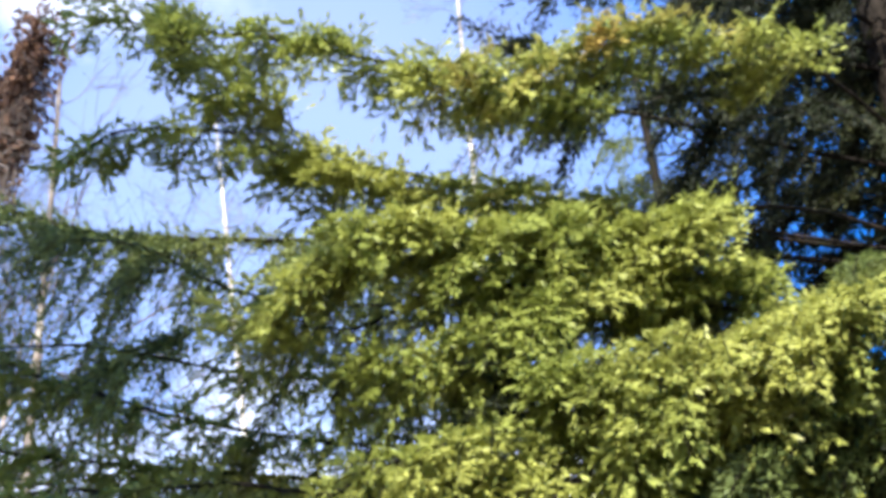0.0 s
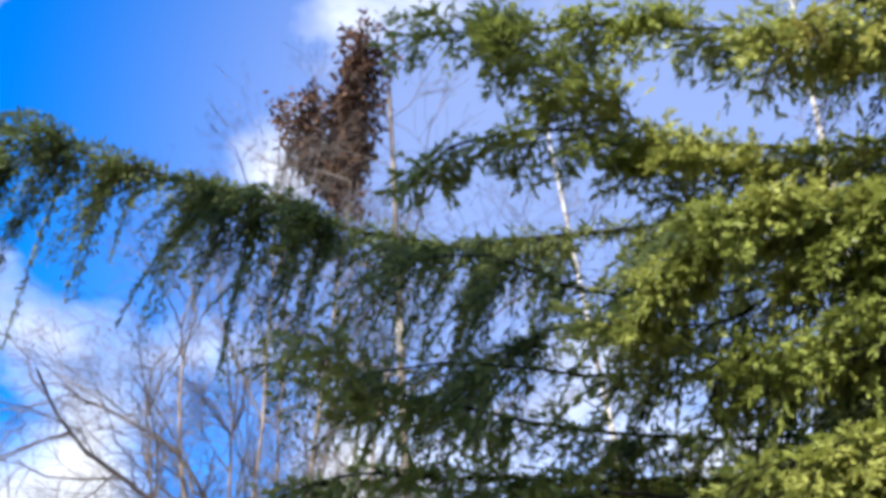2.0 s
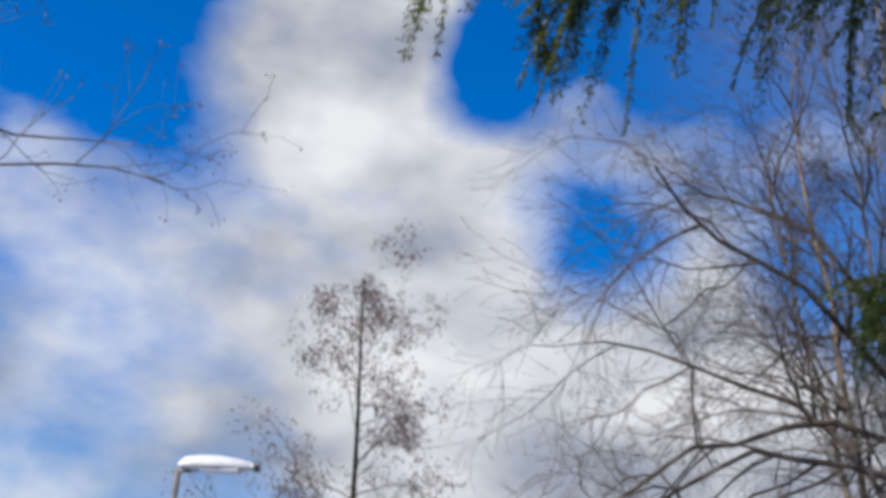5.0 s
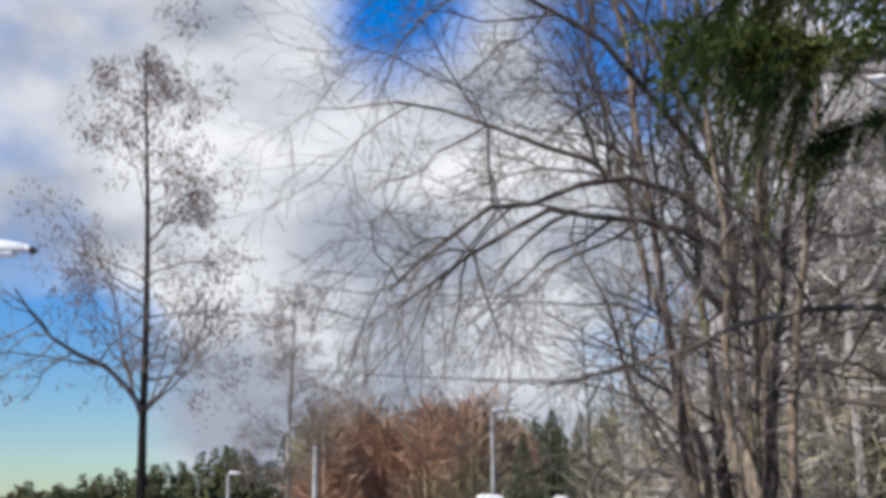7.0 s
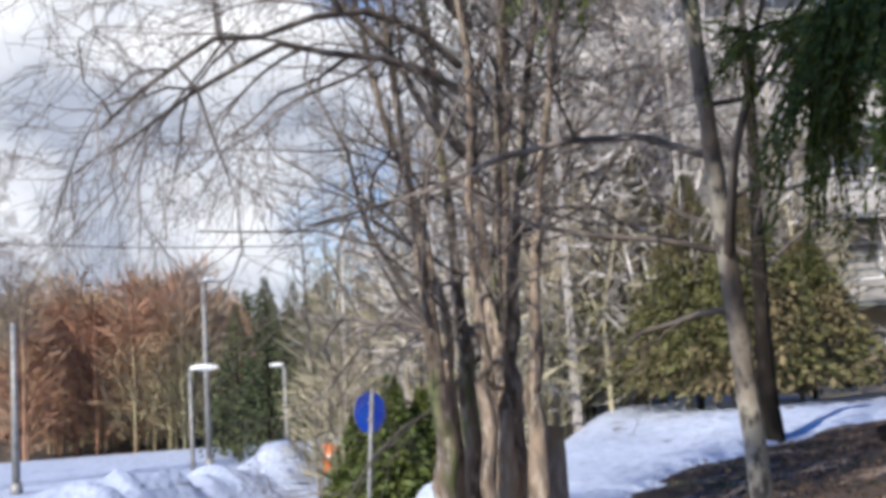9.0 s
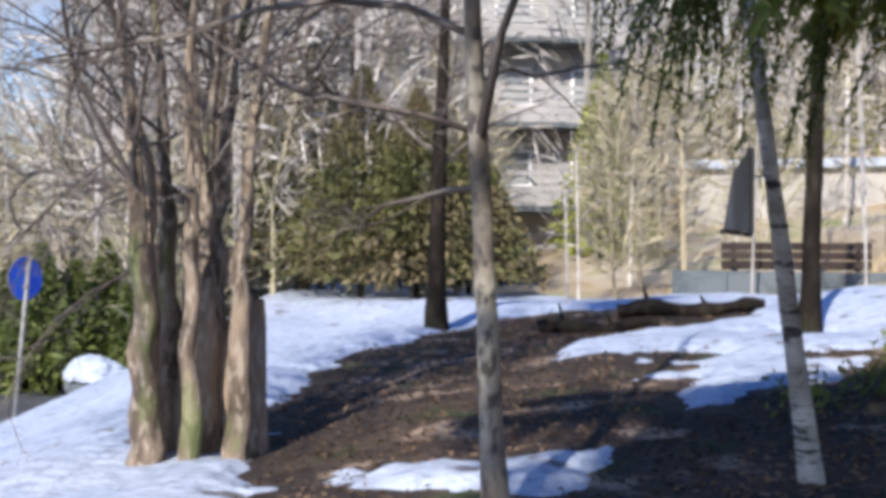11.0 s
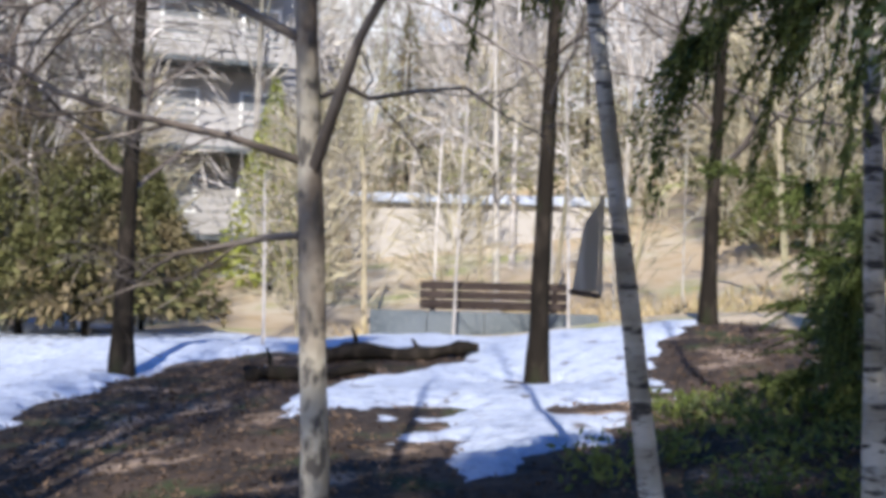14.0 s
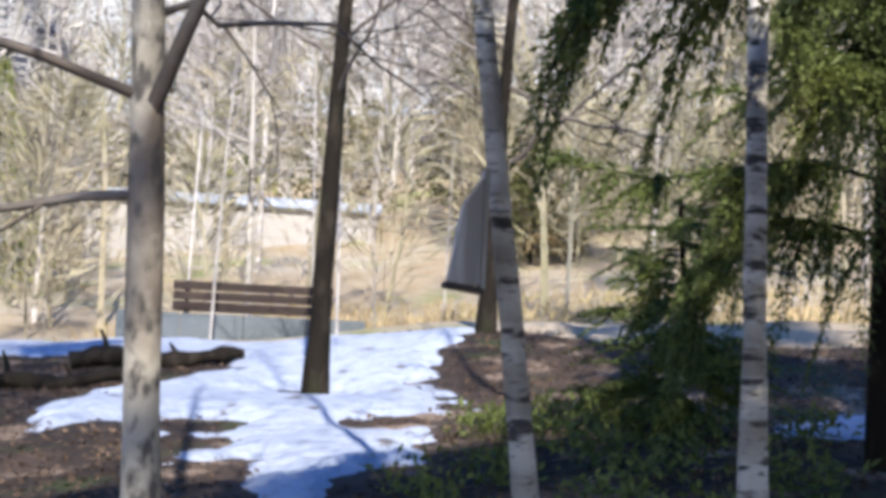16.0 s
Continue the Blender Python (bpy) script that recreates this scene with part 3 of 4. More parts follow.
def many_stemmed_tree():
    rng = np.random.default_rng(21)
    x, y = -9.15, 4.42
    tree = tagged(new("many_stemmed_tree"), "old leafless tree with many crooked stems from one stool", "tree")
    z = height(x, y)
    tree.location = (x, y, z)
    c = Skin()
    for k in range(10):
        az = k * 2.4
        r = 0.16 + 0.24 * (k % 3) / 2
        a = np.array([math.cos(az) * r, math.sin(az) * r, -0.2])
        out = rng.uniform(0.4, 1.3)
        top = rng.uniform(6.5, 10.3)
        line = spline([a, a * [1.1, 1.1, 0] + [0, 0, 1.1], a * [1.3, 1.3, 0] + [0, 0, 2.3], [math.cos(az) * (r + out * 0.5), math.sin(az) * (r + out * 0.5), 0.6 * top], [math.cos(az) * (r + out), math.sin(az) * (r + out), top]], 26)
        line[1:-1] += rng.normal(size=(24, 3)) * 0.018
        rad = np.interp(np.linspace(0, 1, 26), [0, 0.12, 0.3, 0.6, 1], [0.115, 0.095, 0.07, 0.032, 0.008]) * rng.uniform(0.75, 1.15)
        s = Skin()
        s.tube(line, rad, 10, rough=0.28)
        s.make("stem", M_GREYBARK, tree)
        for j in range(12):
            i = int(rng.integers(11, 25))
            ta = az + rng.normal() * 1.1
            if math.sin(ta) > 0.2:
                i = int(rng.integers(14, 25))
            w = np.array([math.cos(ta), math.sin(ta), rng.uniform(0.0, 0.9)])
            sprig(c, rng, line[i], w, rng.uniform(1.0, 2.9) * (1.25 - i / 34), min(rad[i] * 0.4, 0.03), 3 if j < 8 else 2, 0.035, 5, 0.8, 0.4)
        for j in range(17):
            i = int(rng.integers(15, 26))
            sprig(c, rng, line[i], (rng.normal() * 0.5, rng.normal() * 0.5, 1.0), rng.uniform(0.8, 2.0), 0.012, 3 if j % 3 == 0 else 2, -0.03, 6, 0.6, 0.3)
    for w, length, f in (((0.12, -1.0, 0.75), 3.6, 4.0), ((0.25, -0.9, 1.0), 3.2, 4.5), ((0.0, -1.0, 0.9), 3.4, 3.3), ((0.25, -0.9, 0.5), 3.0, 3.8), ((0.1, -1.0, 0.95), 3.2, 4.4)):
        sprig(c, rng, (0.1, -0.15, f), w, length, 0.036, 3, 0.09, 9, 0.75, 0.35)
    for w, length, f in (((0.35, 1.0, 0.9), 3.2, 5.2), ((0.2, 1.0, 0.6), 3.4, 6.0), ((0.4, 0.8, 1.2), 3.0, 6.6), ((0.1, 1.0, 1.1), 3.4, 5.6), ((0.5, 0.6, 1.0), 2.6, 7.2)):
        sprig(c, rng, (0.2, 0.45, f), w, length, 0.02, 3, 0.02, 7, 0.75, 0.35)
    c.make("twig_crown", M_TWIG, tree)
    # a hanging mass of old brown leaves near the top
    d = Skin()
    for k in range(46):
        a = rng.random()
        if k % 5 == 0:                       # an arm to one side
            start = np.array([0.85 + 0.4 * a, -0.75 + 0.75 * a, 9.9 - z]) + rng.normal(size=3) * 0.08
        else:
            start = np.array([1.2 + 0.6 * a, -0.15 + 0.1 * a, 10.0 + 0.6 * a - z]) + rng.normal(size=3) * 0.12
        end = np.array([0.65, 0.2, 9.05 - z]) + rng.normal(size=3) * [0.1, 0.12, 0.25]
        m = int(rng.uniform(110, 240))
        t = rng.random(m)[:, None] * rng.uniform(0.45, 1.0)
        p = start + (end - start) * t + np.array([0, 0, -0.25]) * np.sin(np.pi * t) + rng.normal(size=(m, 3)) * 0.045
        d.blades(p, rng.normal(size=(m, 3)) + [0, 0, -1.0], rng.uniform(0.05, 0.13, m), rng.uniform(0.012, 0.028, m))
    d.make("dead_leaf_mass", M_DEADLEAF, tree, "hanging mass of brown dead leaves", smooth=False)
    # the sawn-off stool beside the stems
    st = Skin()
    st.tube([(0.2, 0.3, -0.2), (0.21, 0.31, 0.5), (0.2, 0.33, 1.0), (0.2, 0.36, 1.2)], [0.2, 0.17, 0.15, 0.11], 12, rough=0.25)
    st.make("stool", M_GREYBARK, tree, "sawn-off stool with rough grey bark")


many_stemmed_tree()


# ---- spruces ----
def spruce_branch(wood, needles, rng, line, r0, dense=1.0, hang=0.5, size=1.0, fine=1.0):
    """One limb with side shoots and hanging twigs, all clad in needles."""
    line = np.asarray(line, float)
    k = len(line)
    wood.tube(line, np.linspace(r0, 0.005, k), 5)
    seg = np.linalg.norm(np.diff(line, axis=0), axis=1)
    total = seg.sum()
    cum = np.concatenate([[0], np.cumsum(seg)]) / total
    down = np.array([0, 0, -1.0])
    # needles that clothe the limb itself
    m = int(total * 150 * dense ** 0.5 / size)
    f = rng.uniform(0.15, 1.0, m)
    p = np.stack([np.interp(f, cum, line[:, a]) for a in range(3)], 1) + rng.normal(size=(m, 3)) * [0.03, 0.03, 0.025] * size
    needles.blades(p, rng.normal(size=(m, 3)) * [1, 1, 0.7] + (line[-1] - line[0]) / total * 0.6, rng.uniform(0.05, 0.13, m) * size, rng.uniform(0.006, 0.012, m) * size)
    clumps = [(c, rng.uniform(0.35, 1.35)) for c in np.arange(0.12, 1.02, 0.15 * size / total) if rng.random() < 0.78]
    weight = np.array([c[1] for c in clumps]) ** 2 if clumps else None
    for j in range((int(total * 11 * dense / size) + 2) if clumps else 0):
        at, big = clumps[int(rng.choice(len(clumps), p=weight / weight.sum()))]
        u = min(max(at + rng.normal() * 0.035 * size / total, 0.05), 1.0)
        base = np.array([np.interp(u, cum, line[:, a]) for a in range(3)])
        i = min(max(int(np.searchsorted(cum, u)), 1), k - 1)
        d = line[i] - line[i - 1]
        d /= np.linalg.norm(d) + 1e-9
        side = np.cross(d, [0, 0, 1]) * (1 if rng.random() < 0.5 else -1)
        w = side * rng.uniform(0.2, 1.0) + d * rng.uniform(0.3, 0.9) + down * rng.uniform(-0.15, 1.2) * hang * 1.5
        w /= np.linalg.norm(w)
        L = size * rng.uniform(0.2, 0.66) * (1.15 - 0.6 * u) * (1 + 0.5 * hang) * big
        sag = hang * 0.5 * L
        t = np.linspace(0, 1, 4)[:, None]
        wood.tube(base + w * L * t + down * sag * t ** 2, np.linspace(0.005, 0.002, 4) * size, 3)
        m = max(24, int(L / size * 330 * fine))
        f = rng.random(m)[:, None]
        flat = np.cross(w, down)
        spread = rng.normal(size=(m, 1)) * 0.07 * size * (1.1 - 0.7 * f)
        p = base + w * L * f + down * sag * f ** 2 + flat * spread + down * np.abs(spread) * 0.4 * hang
        out = flat * np.sign(spread) * rng.uniform(0.2, 1.0, (m, 1)) + w * 0.8 + down * rng.uniform(-0.2, 0.8, (m, 1)) * hang + rng.normal(size=(m, 3)) * 0.35
        ln = rng.uniform(0.03, 0.07, m) * (1.15 - 0.5 * f[:, 0]) * size
        needles.blades(p, out, ln, rng.uniform(0.13, 0.21, m) * ln)


def spray_limb(wood, needles, rng, line, r0, wide=0.5, hang=0.4, dense=1.0):
    """A sunlit limb with flat, full sprays of needle-clad shoots on both sides."""
    line = np.asarray(line, float)
    wood.tube(line, np.linspace(r0, 0.005, len(line)), 6)
    cum = np.concatenate([[0], np.cumsum(np.linalg.norm(np.diff(line, axis=0), axis=1))])
    total, down = cum[-1], np.array([0, 0, -1.0])
    up = (line[-1] - line[0]) * [1, 1, 0]
    up = up / np.linalg.norm(up) * 0.75 + [0, 0, 0.65]
    tufts = [(c, rng.uniform(0.5, 1.3)) for c in np.arange(0.46, 1.01, 0.13 / total)]
    for j in range(int(total * 42 * dense)):
        c, big = tufts[int(rng.integers(len(tufts)))]
        u = min(c + rng.normal() * 0.025 / total, 1.0)
        base = np.array([np.interp(u * total, cum, line[:, a]) for a in range(3)])
        i = min(max(int(np.searchsorted(cum, u * total)), 1), len(line) - 1)
        d = (line[i] - line[i - 1]) / (np.linalg.norm(line[i] - line[i - 1]) + 1e-9)
        side = np.cross(d, [0, 0, 1]) * (1 if j % 2 else -1)
        w = side * rng.uniform(0.3, 1.0) + d * rng.uniform(0.35, 0.9) + down * hang * rng.uniform(-0.3, 1.3)
        w /= np.linalg.norm(w)
        L = big * wide * rng.uniform(0.4, 1.05) * (1.15 - 0.6 * u) + 0.06
        sag = hang * 0.6 * L
        t = np.linspace(0, 1, 4)[:, None]
        wood.tube(base + w * L * t + down * sag * t ** 2, np.linspace(0.004, 0.0015, 4), 3)
        k, m = max(5, int(L / 0.027)), 11
        f = ((np.arange(k) + rng.random(k)) / k)[:, None]
        flat = np.cross(w, down)
        sgn = np.where(np.arange(k) % 2, 1.0, -1.0)[:, None]
        way = flat * sgn * rng.uniform(0.4, 1.0, (k, 1)) + w * 0.75 + down * hang * rng.uniform(-0.1, 0.8, (k, 1)) + rng.normal(size=(k, 3)) * 0.15
        sub = (0.13 * (1.15 - 0.8 * f) + 0.02) * rng.uniform(0.6, 1.2, (k, 1))
        start = base + w * L * f + down * sag * f ** 2
        g = rng.random((k, m, 1))
        p = (start[:, None] + way[:, None] * sub[:, None] * g).reshape(-1, 3)
        out = (way[:, None] + rng.normal(size=(k, m, 3)) * 0.42).reshape(-1, 3)
        ln = rng.uniform(0.03, 0.058, k * m)
        needles.blades(p, out, ln, rng.uniform(0.14, 0.21, k * m) * ln, up)


def spruce(name, label, x, y, top, r0, seed, branches, reach, low, needle, special=(), dense=1.0, hang=0.6, size=1.0, avoid=None, group="", inner=None, sprays=()):
    rng = np.random.default_rng(seed)
    tree = tagged(new(name), label, "tree", group)
    z0 = height(x, y)
    tree.location = (x, y, z0)
    t = Skin()
    t.tube([(0, 0, -0.2), (0, 0, top * 0.3), (0.05, 0.03, top * 0.6), (0, 0, top)], [r0 * 1.3, r0, r0 * 0.6, 0.02], 12, rough=0.08)
    t.make("trunk", M_DARKBARK, tree)
    wood, needles = Skin(), Skin()
    for k in range(branches):
        f = (k + rng.random()) / branches
        z = low + (top * 0.97 - low) * f ** 1.15
        L = reach * (1 - 0.93 * f ** 0.9) * rng.uniform(0.7, 1.1) + 0.15
        az = rng.uniform(0, 2 * np.pi)
        if avoid and avoid(az, z):
            continue
        o = np.array([math.cos(az), math.sin(az), 0])
        line = spline([[0, 0, z], list(o * L * 0.35 + [0, 0, z + 0.02 * L]), list(o * L * 0.7 + [0, 0, z - 0.16 * L]), list(o * L + [0, 0, z - 0.12 * L])], 9)
        if z > 9.5 or math.sin(az) > 0.5:
            spruce_branch(wood, needles, rng, line, 0.008 + 0.005 * L, dense * 0.7, hang, size * 1.5, 0.6)
            continue
        spruce_branch(wood, needles, rng, line, 0.008 + 0.005 * L, dense, hang, size)
    # branches so far take the needle colour that has shade painted in
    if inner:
        needles.make("inner_crown", inner, tree, "inner needles with the crown's shade painted in as dark green", smooth=False)
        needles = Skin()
    for pts, r, d, h, q in special:
        limb = spline(np.array(pts) - [x, y, z0], 16)
        limb[1:] += np.cumsum(rng.normal(size=(15, 3)) * [0.01, 0.01, 0.02], axis=0) * np.linspace(1, 0.3, 15)[:, None]
        spruce_branch(wood, needles, rng, limb, r * 0.7, d, h, q)
    # fringe limbs get the darker needles: their underside shade is painted as colour
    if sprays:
        needles.make("fringe", M_NEEDLE_DARK, tree, "hanging shoots with underside shade painted in as dark green", smooth=False)
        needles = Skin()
    for pts, wide, h, d in sprays:
        limb = spline(np.array([(x, y, pts[0][2] + 0.1)] + list(pts)) - [x, y, z0], 18)
        limb[1:] += np.cumsum(rng.normal(size=(17, 3)) * 0.008, axis=0)
        spray_limb(wood, needles, rng, limb, 0.012, wide, h, d)
    wood.make("limb_wood", M_DARKBARK, tree)
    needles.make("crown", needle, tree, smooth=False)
    return tree


# long limbs that reach out over the path
REACH = [
    ([(-0.2, 6.0, 4.8), (-1.9, 4.7, 5.2), (-3.55, 2.9, 5.2), (-3.9, 1.92, 5.35), (-4.22, 1.25, 5.53), (-4.46, 0.44, 5.67), (-4.59, -0.1, 5.93)], 0.024, 2.9, 1.3, 0.85),
    ([(-4.3, 0.9, 5.55), (-4.62, 0.5, 5.38), (-4.8, 0.6, 5.1)], 0.008, 2.0, 0.7, 0.8),
    ([(-0.2, 6.0, 4.4), (-2.5, 4.6, 4.4), (-3.4, 3.7, 4.95), (-4.2, 3.0, 4.6), (-4.6, 2.4, 4.85)], 0.014, 0.9, 1.0, 1.0),
    ([(-0.2, 6.0, 3.9), (-3.0, 4.9, 4.3), (-5.1, 3.45, 4.15), (-5.4, 3.1, 4.2), (-5.65, 2.6, 4.3)], 0.03, 2.2, 1.0, 1.0),
    ([(-0.2, 6.0, 3.6), (-3.0, 5.0, 4.0), (-4.9, 3.9, 3.8), (-5.4, 3.2, 3.6)], 0.03, 2.2, 1.0, 1.0),
    ([(-0.2, 6.0, 4.6), (-2.05, 3.65, 4.47), (-2.43, 2.97, 4.42), (-2.65, 2.52, 4.56), (-2.95, 2.21, 4.59)], 0.014, 0.7, 1.0, 0.9),
    ([(-0.2, 6.0, 4.2), (-2.06, 3.64, 4.07), (-2.51, 3.05, 4.03), (-2.83, 2.56, 4.09), (-3.14, 2.24, 4.1)], 0.014, 0.6, 0.9, 0.9),
    ([(-0.2, 6.0, 3.9), (-1.4, 4.0, 3.3), (-2.3, 2.9, 2.75), (-2.77, 2.37, 2.6), (-2.89, 2.29, 2.52)], 0.02, 6.5, 1.0, 0.6),
    ([(-0.2, 6.0, 3.8), (-1.8, 4.0, 3.1), (-2.81, 2.6, 2.6), (-3.16, 2.41, 2.6), (-3.42, 2.37, 2.62)], 0.02, 1.6, 1.2, 0.6),
    ([(-0.2, 6.0, 4.0), (-0.35, 4.9, 3.75), (-0.7, 4.35, 3.5), (-1.0, 4.0, 3.3)], 0.02, 3.2, 0.8, 1.1),
    ([(-0.2, 6.0, 4.7), (-0.25, 5.2, 4.5), (-0.6, 4.8, 4.3), (-1.0, 4.5, 4.1)], 0.02, 3.2, 0.8, 1.1),
    ([(-0.2, 6.0, 3.5), (-2.8, 5.6, 4.0), (-4.4, 4.9, 3.9), (-5.0, 4.5, 3.6)], 0.03, 2.8, 1.1, 1.1),
    ([(-0.2, 6.0, 3.8), (-2.8, 5.8, 4.3), (-4.2, 5.3, 4.0), (-4.9, 5.0, 3.7)], 0.03, 2.4, 1.1, 1.1),
    ([(-0.2, 6.0, 3.4), (-2.5, 6.0, 3.6), (-4.1, 5.9, 3.2), (-4.7, 5.8, 2.95)], 0.03, 2.2, 1.0, 1.0),
]
# full sunlit sprays: points from the trunk outwards, width, droop, fullness
SPRAYS = [
    ([(-0.55, 4.72, 4.75), (-1.15, 3.95, 4.53), (-1.44, 3.32, 4.35), (-1.57, 2.95, 4.3), (-1.81, 2.73, 4.1)], 0.5, 0.55, 1.5),
    ([(-1.0, 4.36, 4.44), (-1.22, 3.73, 4.21), (-1.26, 3.56, 4.02), (-1.49, 3.33, 3.92)], 0.42, 0.6, 1.2),
    ([(-1.19, 4.18, 4.36), (-1.51, 3.39, 4.2), (-1.81, 3.03, 3.95), (-2.12, 2.66, 3.98)], 0.32, 0.6, 0.7),
    ([(-0.29, 4.59, 4.12), (-0.58, 4.13, 3.9), (-0.87, 3.73, 3.72), (-1.17, 3.45, 3.67)], 0.42, 0.7, 1.5),
    ([(-0.6, 4.39, 3.86), (-0.82, 3.81, 3.61), (-0.96, 3.59, 3.43)], 0.45, 0.8, 1.5),
    ([(-1.48, 3.82, 4.79), (-1.81, 3.02, 4.68), (-1.79, 2.71, 4.81), (-1.87, 2.41, 4.97), (-2.0, 2.22, 5.12)], 0.3, 0.35, 0.8),
    ([(-1.81, 3.06, 4.8), (-2.05, 2.57, 4.85), (-2.3, 2.24, 4.83), (-2.41, 2.18, 4.75)], 0.22, 0.6, 0.6),
    ([(-1.74, 3.01, 5.37), (-2.08, 2.36, 5.33), (-2.3, 2.04, 5.33)], 0.28, 0.4, 0.7),
    ([(-0.28, 4.47, 5.35), (-0.73, 3.76, 5.32), (-1.06, 3.34, 5.1), (-1.35, 3.08, 5.0)], 0.35, 0.5, 1.0),
    ([(-1.57, 3.8, 3.98), (-1.6, 3.29, 3.86), (-1.79, 3.01, 3.8), (-1.93, 2.96, 3.67)], 0.32, 0.8, 0.9),
    ([(-1.38, 3.87, 3.62), (-1.43, 3.38, 3.48), (-1.7, 3.08, 3.37), (-1.9, 2.95, 3.27)], 0.38, 0.8, 1.1),
    ([(-1.0, 4.05, 3.45), (-1.14, 3.65, 3.35), (-1.36, 3.42, 3.25), (-1.59, 3.29, 3.16)], 0.38, 0.8, 1.1),
    ([(-1.99, 3.51, 3.43), (-2.44, 3.02, 3.49), (-2.92, 2.55, 3.48), (-3.14, 2.19, 3.46)], 0.28, 0.9, 0.5),
    ([(-2.3, 3.9, 3.9), (-3.22, 2.63, 4.07), (-3.39, 2.21, 4.2), (-3.4, 2.06, 4.29)], 0.26, 0.9, 0.6),
    ([(-2.3, 3.8, 3.7), (-3.16, 2.6, 3.73), (-3.36, 2.27, 3.72), (-3.52, 2.04, 3.64), (-3.69, 1.82, 3.45)], 0.3, 0.8, 0.7),
    ([(-1.7, 4.0, 2.6), (-2.4, 2.8, 2.3), (-2.6, 2.45, 2.3), (-2.66, 2.28, 2.25)], 0.18, 0.9, 0.8),
    ([(-1.8, 4.0, 2.7), (-2.55, 2.95, 2.5), (-2.8, 2.62, 2.4)], 0.2, 0.6, 1.0),
]
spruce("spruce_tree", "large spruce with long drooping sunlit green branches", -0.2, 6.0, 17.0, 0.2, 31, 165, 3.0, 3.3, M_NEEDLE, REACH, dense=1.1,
       avoid=lambda az, z: z < 4.6 and 2.4 < az < 4.1 or z > 6.8 and 3.8 < az < 6.0 and math.sin(z * 37) > 0.1, inner=M_NEEDLE_PAINTED_SHADE, sprays=SPRAYS)
SECOND = [
    ([(-3.5, 8.9, 2.6), (-4.3, 8.45, 2.6), (-4.9, 8.33, 2.5), (-5.55, 8.2, 2.62)], 0.028, 2.0, 0.8, 0.9),
    ([(-3.5, 8.9, 2.2), (-4.1, 8.5, 2.25), (-4.6, 8.3, 1.95)], 0.025, 2.2, 0.9, 1.0),
    ([(-3.5, 8.9, 3.4), (-3.9, 8.3, 3.6), (-4.2, 7.7, 3.3)], 0.025, 2.2, 0.9, 1.0),
    ([(-3.5, 8.9, 3.0), (-3.8, 8.2, 3.1), (-4.0, 7.7, 2.8)], 0.025, 2.2, 0.9, 1.0),
]
spruce("spruce_tree", "dark spruce with low hanging branches behind a birch", -3.5, 8.9, 11.0, 0.1, 33, 27, 1.5, 2.0, M_NEEDLE_DARK, SECOND, dense=0.8, hang=0.8)
spruce("young_spruce", "low bushy young spruce on the bare ground", -4.95, 9.9, 1.7, 0.04, 34, 30, 0.8, 0.15, M_NEEDLE_DARK, dense=0.9, hang=0.3, size=0.8)


def shade_pine(x, y, top, low, r, seed):
    """An added shade caster: a pine with a bare stem and a high, clumped crown."""
    g = np.random.default_rng(seed)
    t = tagged(new("unseen_shade_pine"), "unseen bare-stemmed pine with a small high crown, added to cast shade", "tree")
    z0 = height(x, y)
    t.location = (x, y, z0)
    st = Skin()
    st.tube(spline([(0, 0, -0.2), (0.1, 0, top * 0.5), (0, 0.1, top)], 10), np.linspace(0.2, 0.04, 10), 10, rough=0.08)
    st.make("trunk", M_GREYBARK, t)
    wood, leaf = Skin(), Skin()
    for k in range(46):
        az, z = g.uniform(0, 2 * np.pi), g.uniform(low, top)
        L = r * g.uniform(0.5, 1.0) * math.sqrt(max(0.15, 1 - ((z - low) / (top - low)) ** 2))
        tip = np.array([math.cos(az) * L, math.sin(az) * L, z + g.uniform(0.1, 0.8)])
        line = spline([(0, 0, z - 0.4), tip * [0.5, 0.5, 1] - [0, 0, 0.3], tip], 6)
        wood.tube(line, np.linspace(0.05, 0.01, 6), 5)
        m = 175
        p = line[g.integers(2, 6, m)] + g.normal(size=(m, 3)) * [0.42, 0.42, 0.25]
        leaf.blades(p, g.normal(size=(m, 3)) + [0, 0, 0.5], g.uniform(0.15, 0.4, m), g.uniform(0.03, 0.08, m))
    wood.make("limb_wood", M_GREYBARK, t)
    leaf.make("crown", M_NEEDLE_DARK, t, smooth=False)


# stands out of view, added so that its crown shades the low spruce limbs
shade_pine(0.95, -5.8, 11.3, 8.2, 1.05, 53)


# ---- woods in the distance ----
def cone_tree(skin, wood, rng, x, y, h, r, blades=260, low=0.08, leaf=0.5):
    z0 = height(x, y)
    wood.tube([(x, y, z0 - 0.3), (x, y, z0 + h)], [0.018 * h, 0.02], 5)
    f = rng.random(blades) ** 0.8
    z = z0 + h * (low + (1 - low) * f)
    az = rng.uniform(0, 2 * np.pi, blades)
    rr = r * (1 - f) * rng.uniform(0.25, 1.0, blades) + 0.05
    o = np.stack([np.cos(az), np.sin(az), np.zeros(blades)], 1)
    p = np.stack([x + o[:, 0] * rr, y + o[:, 1] * rr, z], 1)
    w = o * 0.8 + np.stack([0 * f, 0 * f, rng.uniform(-0.8, 0.3, blades)], 1) + rng.normal(size=(blades, 3)) * 0.45
    L = leaf * (0.35 + (1 - f)) * rng.uniform(0.6, 1.2, blades)
    skin.blades(p, w, L, L * rng.uniform(0.12, 0.3, blades))


